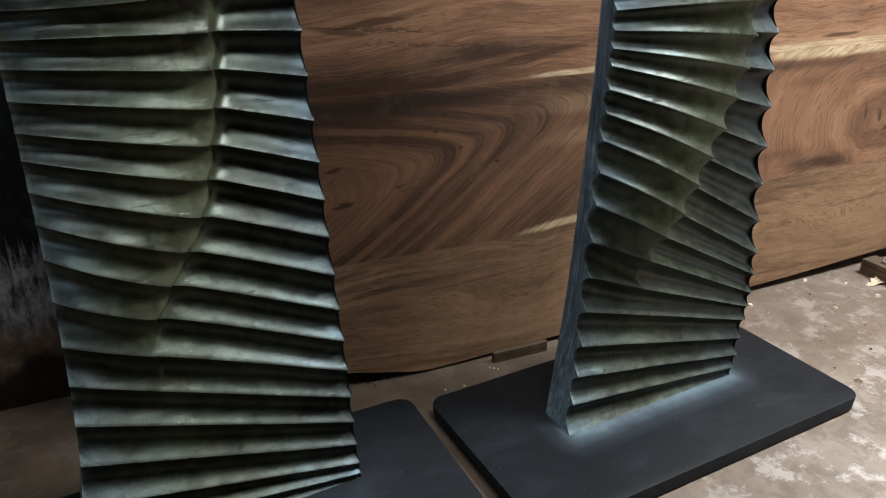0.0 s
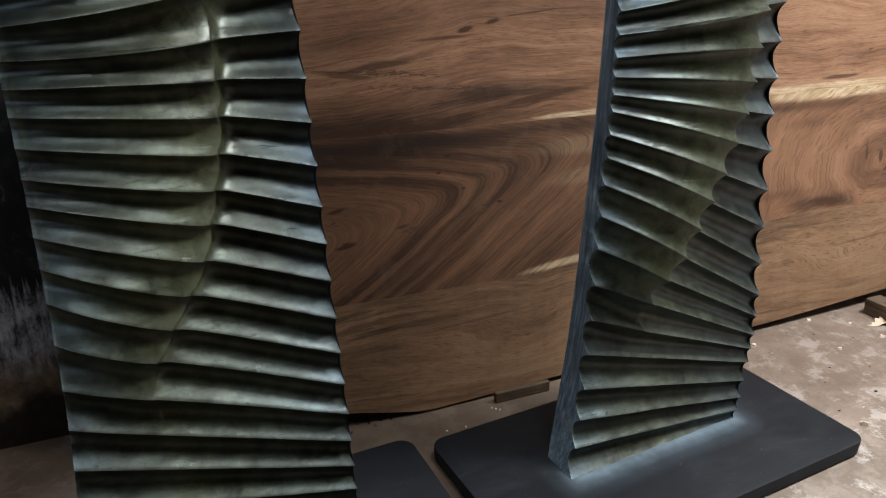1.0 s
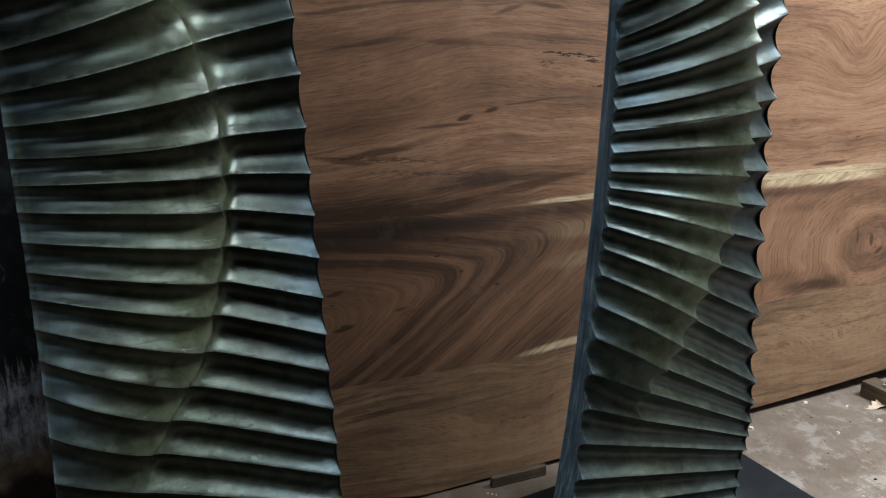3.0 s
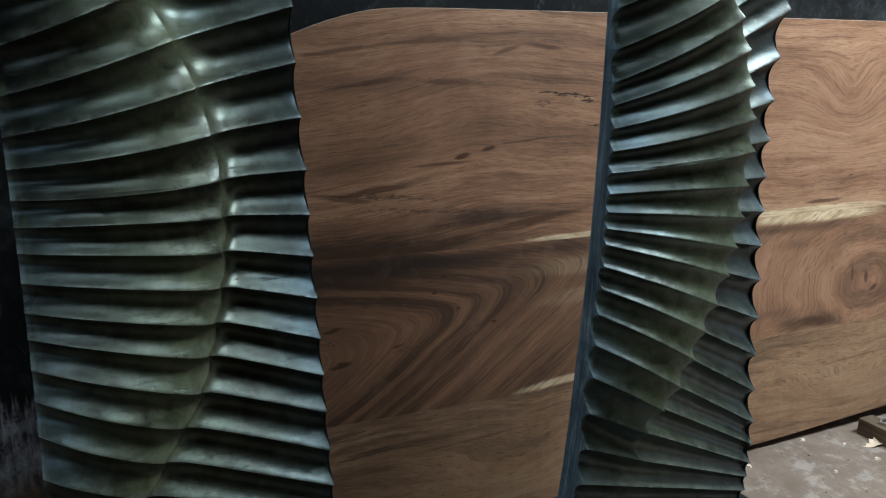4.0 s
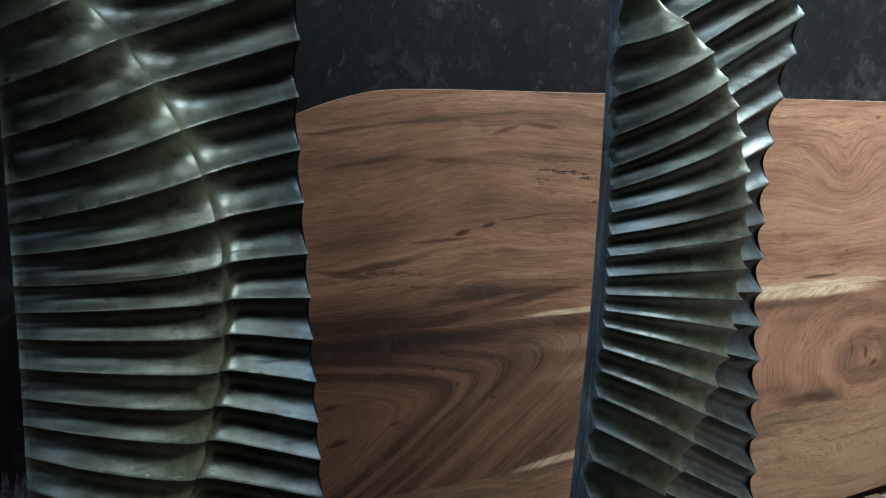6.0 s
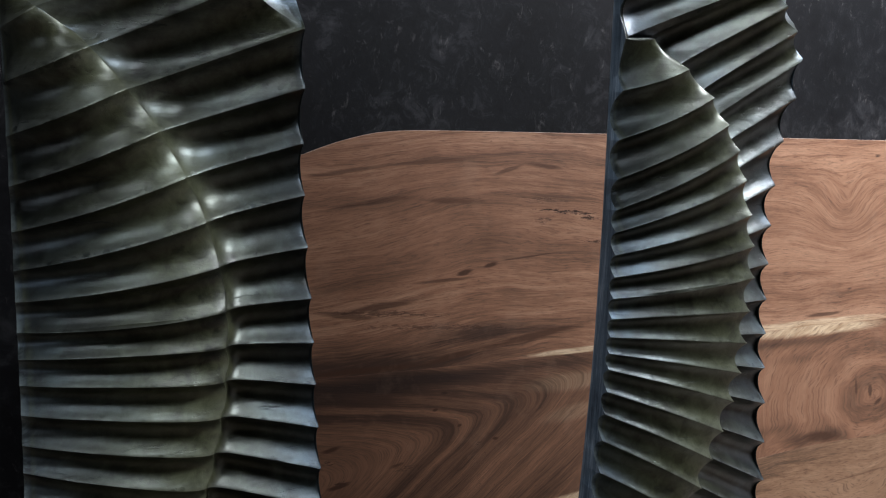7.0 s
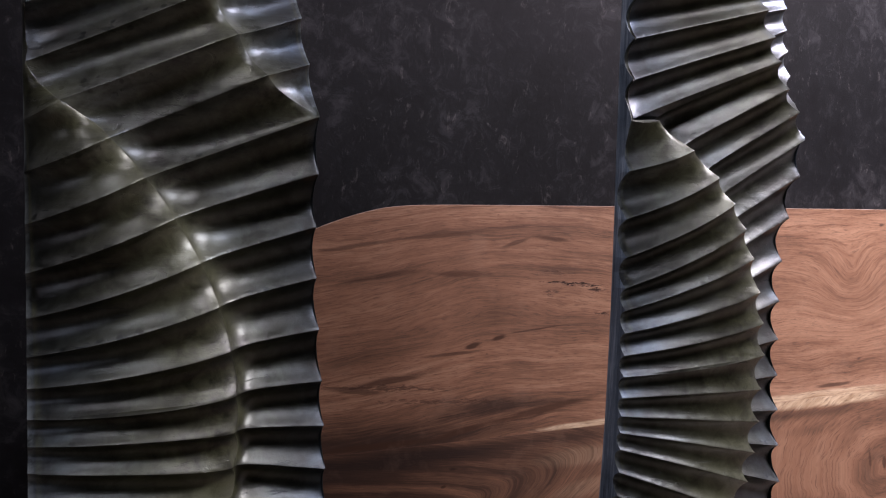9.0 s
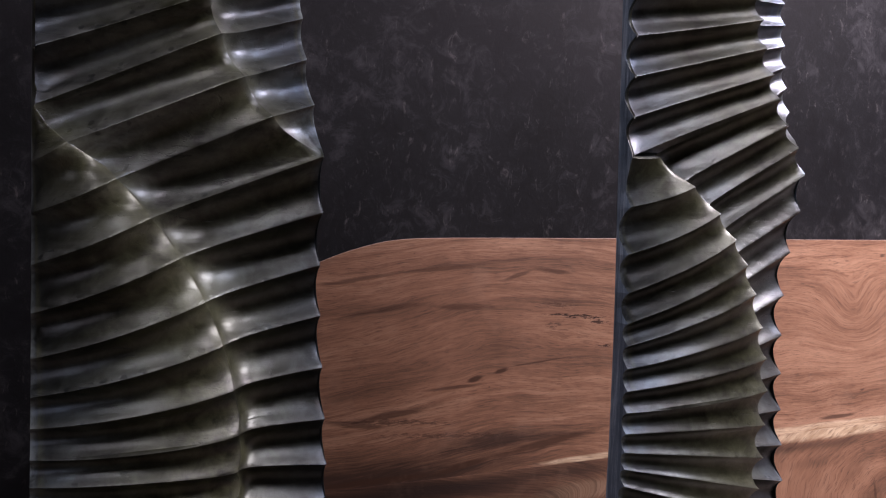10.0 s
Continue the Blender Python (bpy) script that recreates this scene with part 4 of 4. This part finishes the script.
for i, (x, y, size, thin, yaw, pale) in enumerate((
        (1.022, 1.852, 0.011, 0.55, 10, 1), (1.13, 1.832, 0.008, 0.5, 40, 1), (0.815, 1.717, 0.012, 0.75, 70, 1), (0.842, 1.672, 0.008, 0.4, -30, 1),
        (1.03, 1.69, 0.011, 0.5, 20, 1), (0.958, 1.597, 0.006, 0.4, -20, 0), (1.014, 1.488, 0.009, 0.6, 5, 0), (0.888, 1.410, 0.007, 0.5, -10, 0),
        (0.917, 1.357, 0.021, 0.40, -38, 1), (0.915, 1.530, 0.005, 0.6, 0, 0), (1.095, 1.748, 0.006, 0.5, 25, 0), (0.951, 1.425, 0.004, 0.7, 0, 1),
        (1.175, 1.752, 0.012, 0.7, 15, 1), (-0.0, 1.352, 0.004, 0.7, 0, 1), (0.042, 1.366, 0.005, 0.6, 30, 1), (1.00, 1.77, 0.006, 0.4, -40, 0),
        (0.93, 1.78, 0.005, 0.5, 60, 0), (1.06, 1.60, 0.005, 0.6, 0, 0), (0.98, 1.655, 0.004, 0.6, 50, 0))):
    wood_chip(x, y, size, thin, yaw, bool(pale), 20 + i)
wood_chip(0.667, 1.500, 0.004, 0.6, 20, True, 77, 0.036)
for i in range(3):
    wood_chip(0.104 + 0.009 * i, 1.438 - 0.004 * i, 0.005, 0.5, 30 * i, True, 90 + i)


def dry_leaf():
    """A curled, lobed dead leaf."""
    bm = bmesh.new()
    rim = []
    lobes = ((-0.034, 0.0), (-0.018, 0.006), (-0.012, 0.012), (-0.004, 0.009), (0.004, 0.021), (0.012, 0.014), (0.022, 0.024), (0.026, 0.010),
             (0.031, 0.004), (0.026, -0.007), (0.016, -0.012), (0.004, -0.009), (-0.008, -0.011), (-0.020, -0.005))
    for h in (0.0, 0.0012):
        mid = bm.verts.new((0.004, 0, 0.004 + h))
        ring = [bm.verts.new((x, y, 0.002 + h + 0.30 * abs(y) + 0.004 * math.sin(90 * x))) for x, y in lobes]
        rim.append(ring)
        for i in range(len(ring)):
            bm.faces.new((mid, ring[i], ring[(i + 1) % len(ring)]))
    a, b = rim
    for i in range(len(a)):
        j = (i + 1) % len(a)
        bm.faces.new((a[i], a[j], b[j], b[i]))
    ob = part("dry_leaf", bm, LEAF, None, "curled pale dry leaf lying beside the timber beam")
    ob.matrix_world = pose(1.205, 1.822, 0, 0, 0, 14)
    return tagged(ob, "", "leaf")


dry_leaf()


def timber(name, m, length, width, height, label, category, bevel=0.003, mat=None):
    bm = box(0, -width / 2, 0, length, width / 2, height, bevel)
    ob = part(name, bm, mat or SAWN, None, label)
    ob.matrix_world = m
    return tagged(ob, "", category)


timber("timber_beam", pose(1.226, 1.908, 0, 0, 0, -67.5), 0.85, 0.056, 0.047, "square sawn timber beam lying on the concrete floor", "beam")
timber("timber_beam", pose(1.40, 1.985, 0, 0, 0, -67.5), 0.80, 0.056, 0.047, "square sawn timber beam lying on the concrete floor", "beam")
timber("wood_lath", pose(0.112, 1.460, 0, 0, 0, 21.8), 0.142, 0.013, 0.027, "thin sawn lath standing on edge below the slab", "lath", 0.0025)


def steel_rule():
    """A dark flat tool with bright metal edges, lying across the beam."""
    ob = empty("flat_tool", pose(1.262, 1.862, 0.0475, 0, 0, -40))
    part("tool_body", box(-0.012, -0.014, 0, 0.10, 0.014, 0.006, 0.001), PLASTIC, ob, "black plastic body")
    part("metal_edge", box(-0.014, -0.019, 0, 0.10, -0.0145, 0.008, 0.001), STEEL, ob, "bright steel edge strip")
    part("metal_edge", box(-0.0185, -0.019, 0, -0.0145, 0.016, 0.008, 0.001), STEEL, ob, "bright steel edge strip")
    return tagged(ob, "black flat tool with bright steel edges on the beam", "tool")


steel_rule()


def crumbs():
    """Loose bark and sawdust under the slab's live corner."""
    rnd = random.Random(5)
    bm = bmesh.new()
    for i in range(150):
        x = rnd.uniform(-0.34, -0.09)
        y = 1.4386 + 0.4086 * x + 0.036 + rnd.gauss(0, 0.018)
        s = rnd.uniform(0.0012, 0.0045)
        lump(bm, x, y, 0, s, s * rnd.uniform(0.4, 1.0), s * 0.9, i, rnd.uniform(0, 6), 5)
    ob = part("bark_crumbs", bm, BARK, None, "dark bark crumbs and sawdust scattered under the slab")
    return tagged(ob, "", "debris", "", "stuff")


crumbs()
